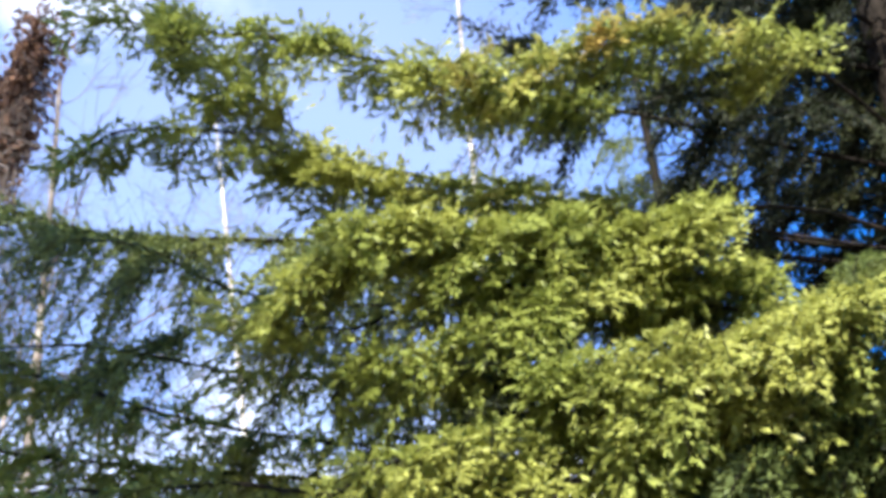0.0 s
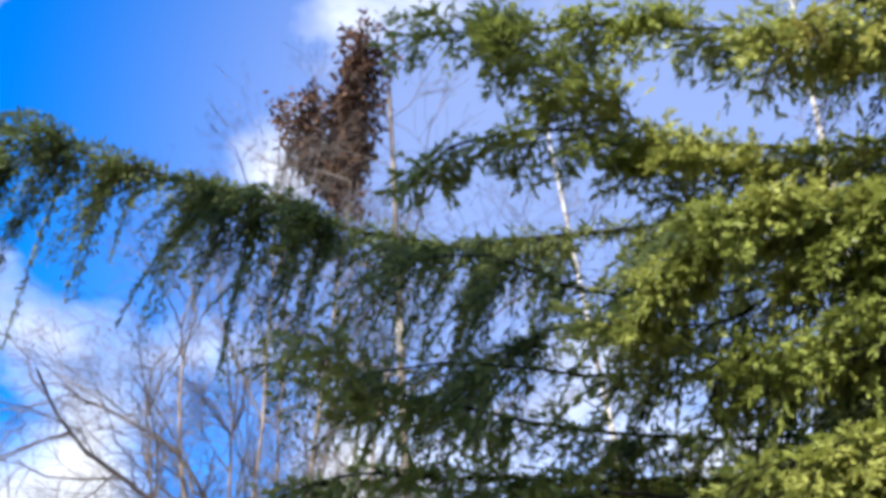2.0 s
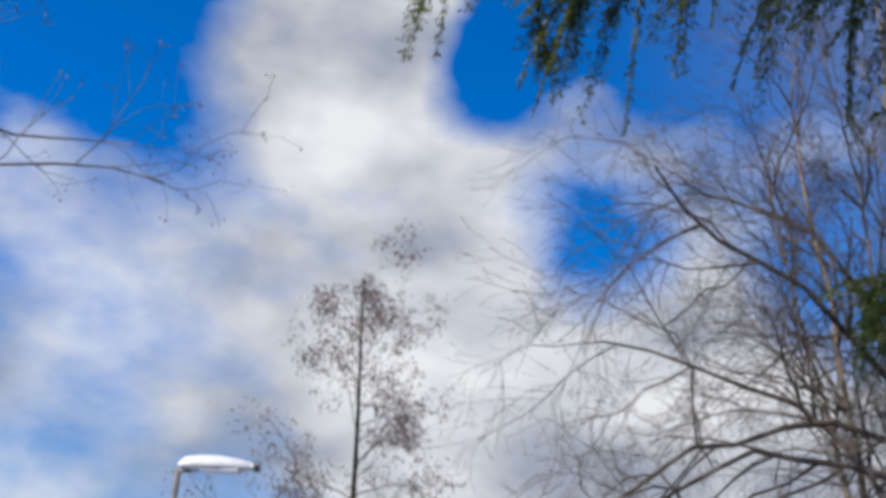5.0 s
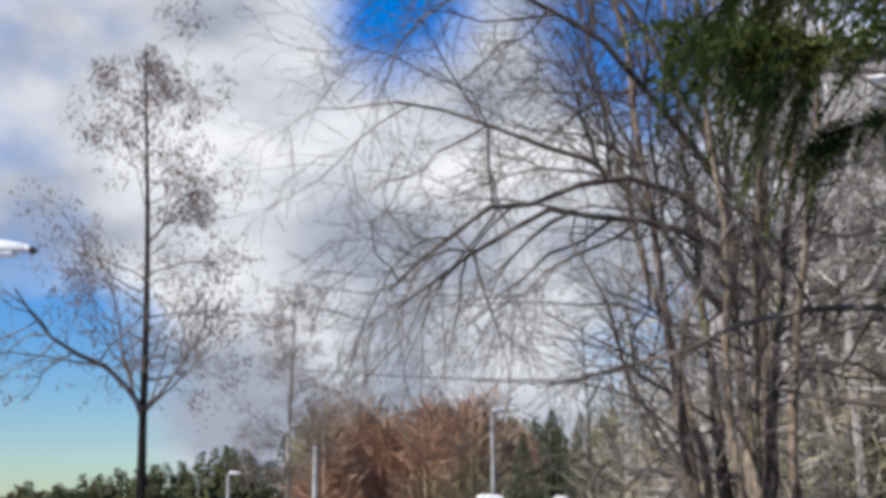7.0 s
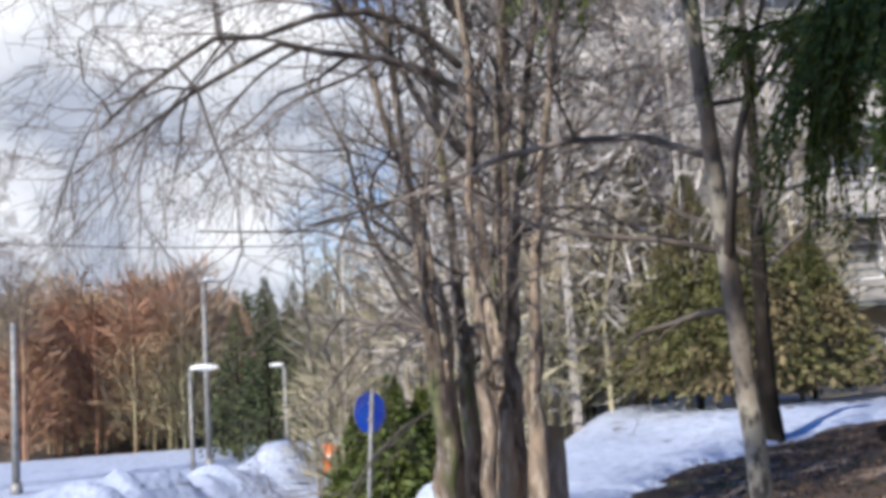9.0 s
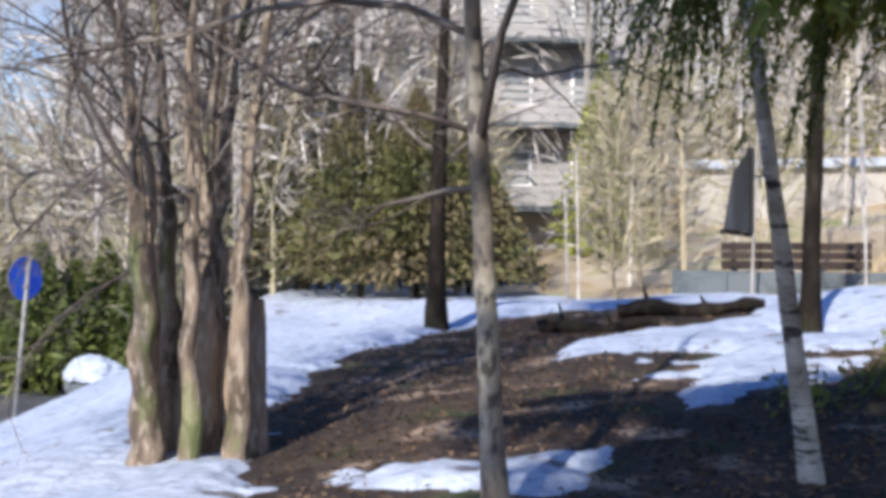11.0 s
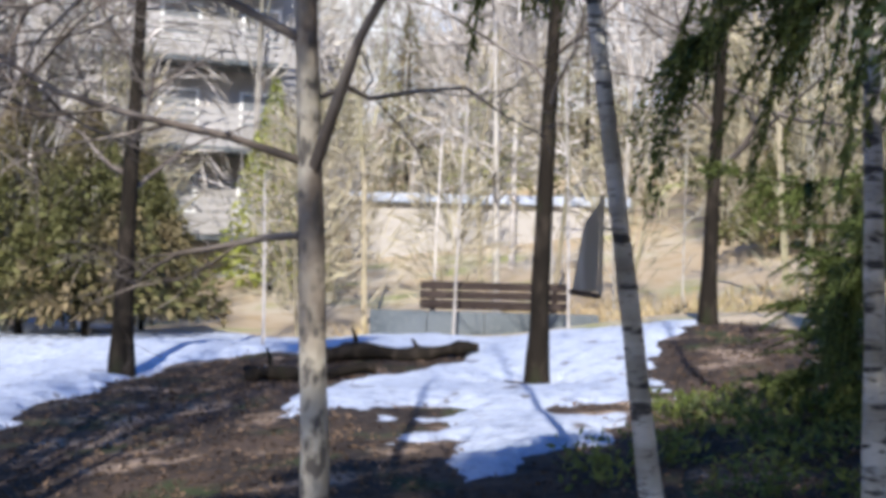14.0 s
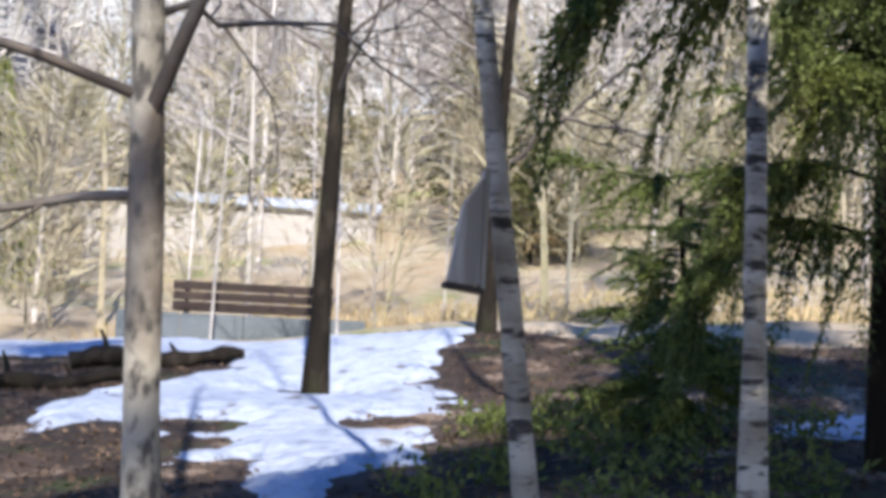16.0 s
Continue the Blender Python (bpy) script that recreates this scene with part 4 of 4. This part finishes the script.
def thin_tree(skin, rng, x, y, h, r=0.06, limbs=14, depth=1, reach=1.6):
    z0 = height(x, y)
    lean = rng.normal(size=2) * 0.03 * h
    line = np.array([(x, y, z0 - 0.2), (x + lean[0] * 0.3, y + lean[1] * 0.3, z0 + h * 0.4), (x + lean[0], y + lean[1], z0 + h)])
    skin.tube(spline(line, 8), np.linspace(r, 0.012, 8), 5)
    for k in range(limbs):
        f = rng.uniform(0.25, 0.97)
        b = np.array([np.interp(f, [0, 0.4, 1], line[:, a]) for a in range(3)])
        az = rng.uniform(0, 2 * np.pi)
        sprig(skin, rng, b, (math.cos(az), math.sin(az), rng.uniform(0.3, 1.2)), reach * rng.uniform(0.5, 1.1) * (1.2 - 0.7 * f), r * 0.4, depth, 0.0, 6, 0.7, 0.3)


def polar(az, d, eye=(-1.5, 0.5)):
    return eye[0] + d * math.sin(radians(az)), eye[1] + d * math.cos(radians(az))


rng = np.random.default_rng(77)
pale, brown = Skin(), Skin()
for k in range(78):
    bearing, away = rng.uniform(-62, 14), rng.uniform(24, 52)
    x, y = polar(bearing, away)
    if -39 < bearing < -22 and away < 44 and k % 5 or -48.5 < bearing < -42 and k % 4:
        continue
    if -60 < bearing < -44 and k % 4 == 0:
        continue
    thin_tree(pale if k % 3 else brown, rng, x, y, rng.uniform(7, 12.5), rng.uniform(0.05, 0.11), 12, 2 if k % 2 else 1, 2.4)
for k in range(44):
    x, y = polar(rng.uniform(-72, -50), rng.uniform(25, 44))
    thin_tree(pale if k % 2 else brown, rng, x, y, rng.uniform(6.5, 12), 0.055, 18, 1, 1.9)
for k in range(14):
    x, y = polar(rng.uniform(-46, 8), rng.uniform(17.5, 24))
    thin_tree(pale, rng, x, y, rng.uniform(2.0, 5.5), 0.025, 7, 1, 0.9)
tagged(pale.make("pale_thicket", M_PALETWIG), "thicket of pale leafless trees on the bank", "woods", kind="stuff")
tagged(brown.make("brown_thicket", M_TWIG), "thicket of brown leafless trees on the bank", "woods", kind="stuff")

far, far_wood = Skin(), Skin()
for k in range(260):
    az = rng.uniform(-112, -68)
    away = rng.uniform(100, 150)
    x, y = polar(az, away, (0, 0))
    crest = np.interp(az, [-112, -98, -91.5, -86.5, -81, -68], [2.0, 4.0, 6.4, 9.0, 11.5, 9.5])     # the ridge falls away along the road
    cone_tree(far, far_wood, rng, x, y, (1.7 + crest * away / 125 - height(x, y)) * rng.uniform(0.72, 1.0), rng.uniform(1.8, 3.0), 320, leaf=1.15)
tagged(far.make("far_conifers", M_FARGREEN, smooth=False), "dark green conifer forest on the far side of the road", "woods", kind="stuff")
tagged(far_wood.make("far_conifer_stems", M_DARKBARK), "stems of the far conifer forest", "woods", kind="stuff")

def twiggy_wood(name, label, material, count, az0, az1, d0, d1, h0, h1, seed, twigs=420, wide=1.0, long=1.1):
    r = np.random.default_rng(seed)
    w = Skin()
    for k in range(count):
        bearing, away = r.uniform(az0, az1), r.uniform(d0, d1)
        x, y = polar(bearing, away, (-1.0, 0.3))
        if -39 < bearing < -22 and away < 47 and r.random() < 0.8 or -48.5 < bearing < -42 and r.random() < 0.75:
            continue
        h = r.uniform(h0, h1)
        z0 = height(x, y)
        w.tube([(x, y, z0 - 0.2), (x + r.normal() * 0.2, y, z0 + h * 0.5), (x + r.normal() * 0.4, y, z0 + h)], [0.012 * h, 0.008 * h, 0.015], 5)
        f = r.random(twigs) ** 0.75
        girth = wide * h * 0.14 * np.sin(np.pi * np.clip(0.12 + 0.85 * f, 0, 1)) + 0.1
        az = r.uniform(0, 2 * np.pi, twigs)
        o = np.stack([np.cos(az), np.sin(az), np.zeros(twigs)], 1)
        rr = girth * np.sqrt(r.random(twigs))
        p = np.stack([x + o[:, 0] * rr, y + o[:, 1] * rr, z0 + 0.4 + h * 0.93 * f], 1)
        way = o * r.uniform(0.1, 1.3, (twigs, 1)) + np.stack([0 * f, 0 * f, r.uniform(-0.1, 1.1, twigs)], 1)
        L = long * r.uniform(0.35, 1.0, twigs)
        w.blades(p, way, L, L * r.uniform(0.016, 0.035, twigs))
    return tagged(w.make(name, material, smooth=False), label, "woods", kind="stuff")


twiggy_wood("bare_birch_wood", "reddish brown leafless birch wood behind the road", M_REDTWIG, 170, -85, -75.5, 60, 98, 6.2, 9.2, 5, 520, 1.3, 1.5)
twiggy_wood("bare_bank_wood", "pale brown leafless wood on the bank", M_PALETWIG, 200, -64, 16, 36, 66, 5, 11.5, 6, 620, 1.5, 1.5)
twiggy_wood("bare_young_wood", "pale leafless young trees in front of the apartment block", M_PALETWIG, 22, -66, -49, 24, 31, 7.0, 11.5, 8, 700, 1.2, 1.2)
twiggy_wood("bare_brush", "olive brown brush at the edge of the woods", M_BRUSH, 110, -72, 10, 24, 38, 2.5, 7.0, 7, 520, 1.4, 0.9)

for k, (az, d, h, r, e) in enumerate(((-71, 58, 8.0, 2.0, 0), (-69.5, 50, 7.0, 2.0, 0), (-67.5, 42, 6.8, 2.0, 0), (-66.0, 38, 7.2, 2.0, 0), (-64.5, 40, 7.6, 2.2, 0), (-62.5, 36, 7.8, 2.2, 0), (-72.5, 56, 7.5, 1.9, 0), (-75.2, 50, 6.2, 1.7, 3), (-73.8, 46, 6.8, 1.7, 3), (-72.6, 50, 6.0, 1.6, 3), (-71.4, 47, 6.6, 1.6, 3), (-70.2, 44, 5.6, 1.5, 3), (-32, 50, 7.0, 1.9, 2), (-42.5, 36, 6.0, 1.7, 2),
                                      (-69.6, 25.5, 2.4, 0.9, 1), (-68.2, 24.5, 2.8, 1.0, 1), (-66.8, 25, 2.5, 0.9, 1), (-65.4, 25.5, 2.9, 1.0, 1), (-64.0, 25, 2.3, 0.9, 1),
                                      (-59, 30, 8.0, 2.0, 0), (-54, 24, 4.6, 1.9, 0), (-51.5, 23, 4.0, 1.8, 0), (-49, 24.5, 3.4, 1.6, 0), (-56.5, 27, 6.0, 1.9, 0), (-20, 33, 3.0, 1.6, 0), (-22, 40, 8, 2.4, 0), (-18, 36, 7, 2.2, 0), (-28, 42, 8, 2.3, 0), (-36, 46, 8, 2.2, 0), (-10, 34, 8, 2.4, 0))):
    x, y = polar(az, d, (-0.7, 0.2))
    t = tagged(new("young_spruce" if e == 1 else "conifer"), "small dark green spruce behind the road sign" if e == 1 else "dark green conifer across the road" if e == 3 else "sunlit yellow-green conifer on the bank" if e else "olive green conifer at the edge of the woods", "tree", "young spruces by the road" if e == 1 else "conifers at the edge of the woods")
    t.location = (x, y, height(x, y))
    a, b = Skin(), Skin()
    cone_tree(a, b, rng, x, y, h, r, 3600 if e else 9000 if d < 30 else 4200, 0.03 if e else 0.1, 0.24 if e else 0.175 if d < 30 else 0.21)
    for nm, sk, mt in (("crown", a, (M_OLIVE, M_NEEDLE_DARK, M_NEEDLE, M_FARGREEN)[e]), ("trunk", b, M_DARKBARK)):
        o = sk.make(nm, mt, t, smooth=False)
        o.data.transform(Matrix.Translation(-t.location))


# ---- street furniture and buildings ----
def lamp_post(x, y, top, head, turn, thick=0.05, label="grey street lamp on a tall steel post"):
    z0 = height(x, y)
    ob = tagged(new("street_lamp"), label, "street lamp", "street lamps along the road")
    ob.matrix_world = pose(x, y, z0, 0, 0, turn)
    h = top - z0
    part("post", rod(thick * 1.3, thick * 0.8, h + 0.3, (0, 0, h / 2 - 0.15)), M_STEEL, ob, smooth=True)
    part("foot", rod(thick * 2.0, thick * 1.6, 0.5, (0, 0, 0.15)), M_STEEL, ob, smooth=True)
    if head:
        part("arm", rod(thick * 0.6, thick * 0.5, head * 0.35, (head * 0.12, 0, h + 0.02), turn=pose(0, 0, 0, 0, 84, 0)), M_STEEL, ob, smooth=True)
        shell = Skin()
        along = np.linspace(0, 1, 13)
        girth = np.interp(along, [0, 0.06, 0.25, 0.5, 0.8, 0.96, 1], [0.05, 0.115, 0.15, 0.155, 0.115, 0.07, 0.03]) * head
        shell.tube([(f * head, 0, 0) for f in along], girth, 18)
        v = np.concatenate(shell.v)
        v[:, 2] = np.where(v[:, 2] > 0, v[:, 2] * 0.95, v[:, 2] * 0.35) + h + 0.07
        v[:, 1] *= 0.95
        housing = piece("lamp_head", v, shell.f, M_WHITEPAINT, ob, "white rounded lamp housing")
        part("lens", box(head * 0.5, head * 0.22, 0.03, (head * 0.55, 0, h + 0.07 - head * 0.05), 0.006), M_LENS, housing)
        part("end_cap", box(head * 0.08, head * 0.1, head * 0.07, (head * 1.0, 0, h + 0.07), 0.008), M_BLACK, housing)
    return ob


lamp_post(-13.3, -2.6, 4.5, 0.92, 80, 0.045, "white-headed street lamp on a slim steel post")
lamp_post(-38.85, 3.6, 4.05, 0.0, 0, 0.1, "tall grey steel pole beside the road")
lamp_post(-43.5, 10.4, 5.56, 0.7, 120, 0.09)
lamp_post(-30.5, 6.9, 2.2, 0.7, 75, 0.05, "low street lamp with a bright white head")
lamp_post(-32.2, 9.8, 2.23, 0.4, 250, 0.06)
lamp_post(-42.3, 1.0, 3.3, 0.4, 80, 0.08)
lamp_post(-48.3, 2.3, 2.3, 0.7, 80, 0.09)


def road_sign():
    x, y = -18.47, 6.79
    z0 = height(x, y)
    ob = tagged(new("road_sign"), "round blue path sign with white symbols on a grey post", "road sign")
    ob.matrix_world = pose(x, y, z0, 0, 0, -70) @ pose(0, 0, 0, 0, -6, 0)
    part("post", rod(0.032, 0.032, 2.75, (0, 0, 1.2)), M_STEEL, ob, smooth=True)
    flat = pose(0, 0, 0, 90, 0, 0)
    disc = part("sign_disc", rod(0.32, 0.32, 0.012, (0, -0.045, 2.22), 40, flat), M_BLUE, ob, "blue enamel disc")
    bm = bmesh.new()
    bmesh.ops.create_cone(bm, segments=40, radius1=0.322, radius2=0.322, depth=0.02, cap_ends=False)
    bmesh.ops.rotate(bm, matrix=flat.to_3x3(), verts=bm.verts)
    bmesh.ops.translate(bm, vec=(0, -0.043, 2.22), verts=bm.verts)
    part("rim", bm, M_STEEL, disc)
    # a plain upright figure above a two-wheeled one
    part("upper_symbol", box(0.09, 0.006, 0.17, (0.02, -0.056, 2.33), 0.002), M_WHITEPAINT, disc)
    part("upper_symbol_top", rod(0.03, 0.03, 0.006, (0.02, -0.056, 2.45), 16, flat), M_WHITEPAINT, disc)
    for sx in (-0.07, 0.09):
        part("lower_symbol", rod(0.055, 0.055, 0.006, (sx, -0.056, 2.07), 20, flat), M_WHITEPAINT, disc)
    part("lower_symbol_bar", box(0.16, 0.006, 0.03, (0.01, -0.056, 2.13), 0.002), M_WHITEPAINT, disc)
    for z in (2.1, 2.36):
        part("clamp", box(0.1, 0.07, 0.03, (0, -0.01, z), 0.004), M_STEEL, ob)


road_sign()


def traffic_barrel():
    x, y = -30.5, 10.4
    ob = tagged(new("traffic_barrel"), "orange plastic road-work marker standing on snow", "road marker")
    ob.location = (x, y, float(snow_z(np.array([x]), np.array([y]))[0]))
    part("body", rod(0.26, 0.17, 0.8, (0, 0, 0.42), 20), M_ORANGE, ob, smooth=True)
    part("base", box(0.6, 0.6, 0.06, (0, 0, 0.03), 0.015), M_BLACK, ob)
    part("band", rod(0.222, 0.2, 0.12, (0, 0, 0.5), 20), M_PALEORANGE, ob, smooth=True)
    part("handle", rod(0.05, 0.05, 0.12, (0, 0, 0.86), 10), M_ORANGE, ob, smooth=True)


traffic_barrel()


def boulder(x, y, size):
    g = np.random.default_rng(15)
    ob = tagged(new("boulder"), "grey boulder with a cap of snow beside the road", "boulder")
    ob.location = (x, y, height(x, y))
    for name, grow, lift, material in (("rock", 1.0, 0.0, M_CONCRETE), ("snow_cap", 1.06, 0.06, M_SNOW)):
        bm = bmesh.new()
        bmesh.ops.create_icosphere(bm, subdivisions=4, radius=size)
        for v in bm.verts:
            n = noise.noise(v.co * 2.2) * 0.35 + noise.noise(v.co * 6) * 0.1
            v.co *= (1 + n) * grow
            v.co.z = max(v.co.z * 0.8 + size * 0.45 + lift, -0.1 if name == "rock" else size * 0.62 + noise.noise(v.co * 3) * 0.12)
        part(name, bm, material, ob, smooth=True)


boulder(-21.8, 9.6, 0.5)


def bench():
    # grey wall with a plank bench above it, its back to the path
    d = Vector((0.85, 0.526, 0)).normalized()
    turn = math.degrees(math.atan2(d.y, d.x))
    wall = tagged(new("low_wall"), "low grey concrete wall below a wooden bench", "wall")
    wall.matrix_world = pose(-12.23, 16.75, 0.95, 0, 0, turn)
    for k in range(4):
        part("block", box(0.876, 0.42, 0.56, (-1.326 + 0.884 * k, 0, 0.2), 0.015), M_CONCRETE, wall)
    ob = tagged(new("bench"), "weathered dark wooden plank bench seen from behind", "bench")
    ob.matrix_world = pose(-12.15, 16.9, 1.42, 0, 0, turn)
    for k in range(3):
        part("back_slat", box(2.3, 0.04, 0.125, (0, -0.06 - 0.02 * k, 0.12 + 0.145 * k), 0.008, pose(0, 0, 0, 8, 0, 0)), M_OLDWOOD, ob)
    for k in range(3):
        part("seat_slat", box(2.3, 0.12, 0.04, (0, 0.08 + 0.14 * k, 0.06), 0.008), M_OLDWOOD, ob)
    for sx in (-0.95, 0.95):
        part("leg", box(0.08, 0.42, 0.3, (sx, 0.18, -0.1), 0.01), M_OLDWOOD, ob)
        part("back_post", box(0.07, 0.05, 0.5, (sx, -0.02, 0.24), 0.008, pose(0, 0, 0, 8, 0, 0)), M_OLDWOOD, ob)


bench()


def nest_box():
    # tapered board box strapped to the leaning birch
    ob = tagged(new("nest_box"), "tall grey wooden nest box hung on a birch", "nest box")
    ob.matrix_world = pose(-5.1, 5.48, 1.74, 0, 0, 25)
    bm = box(0.12, 0.15, 0.44, (0, 0, 0.22), 0.004)
    for v in bm.verts:
        if v.co.z > 0.3:
            v.co.z += 0.9 * (v.co.x - 0.06) - 0.02
            v.co.x = 0.06 + (v.co.x - 0.06) * 0.6
    part("body", bm, M_PALEBOARD, ob, "grey weathered boards")
    part("floor_board", box(0.15, 0.17, 0.025, (0.0, 0, -0.012), 0.004, pose(0, 0, 0, 0, 8, 0)), M_OLDWOOD, ob)
    part("side_board", box(0.02, 0.165, 0.47, (0.072, 0, 0.22), 0.004), M_PALEBOARD, ob)
    part("hanging_strap", rod(0.006, 0.006, 0.12, (0.12, 0.03, 0.3), 8, pose(0, 0, 0, 0, 90, 0)), M_STEEL, ob)


nest_box()


def fallen_log(a, b, thick, seed, label):
    rngl = np.random.default_rng(seed)
    ob = tagged(new("fallen_log"), label, "log", "logs at the edge of the snow")
    a, b = np.array(a), np.array(b)
    ob.location = (*a, height(*a))
    off = np.array(ob.location)
    n = 16
    pts = [np.array((*(a + (b - a) * f), height(*(a + (b - a) * f)) + thick * 0.75 + 0.03 * math.sin(9 * f))) - off for f in np.linspace(0, 1, n)]
    s = Skin()
    s.tube(pts, np.linspace(thick, thick * 0.6, n) * (1 + 0.14 * rngl.normal(size=n)), 12, rough=0.3)
    s.make("stem", M_DARKBARK, ob)
    for k, h in ((3, 0.28), (9, 0.2)):
        s = Skin()
        s.tube([pts[k], pts[k] + [-0.05, 0.03, h * 0.6], pts[k] + [-0.12, 0.05, h]], [thick * 0.35, thick * 0.25, thick * 0.12], 8, rough=0.2)
        s.make("stub", M_DARKBARK, ob)


fallen_log((-12.1, 12.6), (-10.45, 13.6), 0.12, 5, "dark rotting log lying at the edge of the snow")
fallen_log((-12.0, 10.95), (-10.9, 12.0), 0.1, 6, "short dark log half sunk in leaf litter")


def house(name, label, x, y, z, turn, w, d, h, wall, storeys=1, bays=3, roof="flat", roof_mat=None, balconies=False):
    ob = tagged(new(name), label, "building")
    ob.matrix_world = pose(x, y, z, 0, 0, turn)
    part("wall", box(w, d, h + 1.0, (0, 0, h / 2 - 0.5), 0.02), wall, ob)
    if roof == "gable":
        bm = bmesh.new()
        vs = [bm.verts.new(c) for c in ((-w / 2 - 0.3, -d / 2 - 0.3, h), (w / 2 + 0.3, -d / 2 - 0.3, h), (w / 2 + 0.3, d / 2 + 0.3, h), (-w / 2 - 0.3, d / 2 + 0.3, h), (0, -d / 2 - 0.3, h + w * 0.42), (0, d / 2 + 0.3, h + w * 0.42))]
        for f in ((0, 1, 4), (1, 2, 5, 4), (2, 3, 5), (3, 0, 4, 5), (3, 2, 1, 0)):
            bm.faces.new([vs[i] for i in f])
        part("roof", bm, roof_mat, ob)
    else:
        part("roof", box(w + 0.5, d + 0.5, 0.3, (0, 0, h + 0.15), 0.03), roof_mat, ob)
    sh = h / storeys
    bw = w / max(bays, 1)
    for s in range(storeys):
        for k in range(bays):
            cx, cz = -w / 2 + bw * (k + 0.5), sh * (s + 0.55)
            win = part("window", box(bw * 0.5, 0.08, sh * 0.45, (cx, -d / 2 - 0.02, cz), 0.01), M_WHITEPAINT, ob)
            part("pane", box(bw * 0.42, 0.03, sh * 0.38, (cx, -d / 2 - 0.055, cz), 0.004), M_GLASSDARK, win)
        if balconies:
            bal = part("balcony", box(w * 0.92, 1.2, 0.16, (0, -d / 2 - 0.6, sh * s + 0.1), 0.02), M_CONCRETE, ob)
            for r in range(5):
                part("rail_board", box(w * 0.92, 0.04, 0.15, (0, -d / 2 - 1.2, sh * s + 0.28 + 0.24 * r), 0.006), M_RENDERWALL, bal)
    return ob


house("apartment_building", "pale apartment block with white boarded balconies behind trees", -35.0, 27.0, 0.4, 52, 15, 8, 16, M_RENDERWALL, 6, 6, "flat", M_CONCRETE, True)
house("low_building", "low beige building with a snowy flat roof on the bank", -23.2, 35.6, 2.1, 30, 8.5, 5, 2.4, M_BEIGEWALL, 1, 0, "flat", M_SNOW)
house("red_cottage", "small red cottage with a red gable roof across the road", -48.5, -1.5, -1.0, 70, 1.9, 3.4, 1.75, M_REDWALL, 1, 1, "gable", M_REDROOF)

# a cable slung between far poles
cab = Skin()
cab.tube([(-42.8 + 10.2 * f, 3.4 + 7.6 * f, 6.95 - 1.4 * f - 0.5 * f * (1 - f)) for f in np.linspace(0, 1, 14)], [0.018] * 14, 4)
tagged(cab.make("overhead_cable", M_BLACK), "thin dark overhead cable between poles", "cable")


# ---- litter on the ground ----
def scatter_leaves():
    r = np.random.default_rng(9)
    n = 42000
    x = r.uniform(-14, -2, n)
    y = r.uniform(3, 16, n)
    keep = snow_depth(x, y) < r.normal(size=n) * 0.15 - 0.05
    x, y = x[keep], y[keep]
    s = Skin()
    m = len(x)
    s.blades(np.stack([x, y, ground_z(x, y) + 0.015], 1), np.stack([r.normal(size=m), r.normal(size=m), r.uniform(-0.1, 0.35, m)], 1), r.uniform(0.02, 0.07, m), r.uniform(0.006, 0.018, m))
    tagged(s.make("fallen_leaves", M_LEAF, smooth=False), "brown fallen leaves on the bare ground", "leaves", kind="stuff")
    g = Skin()
    n = 5000
    x, y = r.uniform(-16, 2, n), r.uniform(17.4, 26, n)
    g.blades(np.stack([x, y, ground_z(x, y)], 1), np.stack([r.normal(size=n) * 0.5, r.normal(size=n) * 0.5, np.ones(n)], 1), r.uniform(0.15, 0.5, n), r.uniform(0.008, 0.02, n))
    tagged(g.make("dry_grass_blades", M_GRASSBLADE, smooth=False), "dry straw-coloured grass on the bank", "grass", kind="stuff")
    b = Skin()
    for k in range(38):
        cx, cy = r.uniform(-6.5, -3.8), r.uniform(7.2, 10.5)
        if snow_depth(np.array([cx]), np.array([cy]))[0] > -0.1:
            continue
        m = 90
        p = np.stack([cx + r.normal(size=m) * 0.12, cy + r.normal(size=m) * 0.12, height(cx, cy) + r.uniform(0, 0.22, m)], 1)
        b.blades(p, r.normal(size=(m, 3)) + [0, 0, 0.8], r.uniform(0.04, 0.1, m), r.uniform(0.01, 0.02, m))
    tagged(b.make("low_shrubs", M_NEEDLE_DARK, smooth=False), "low dark green shrubs between the trunks", "shrub", kind="stuff")


scatter_leaves()
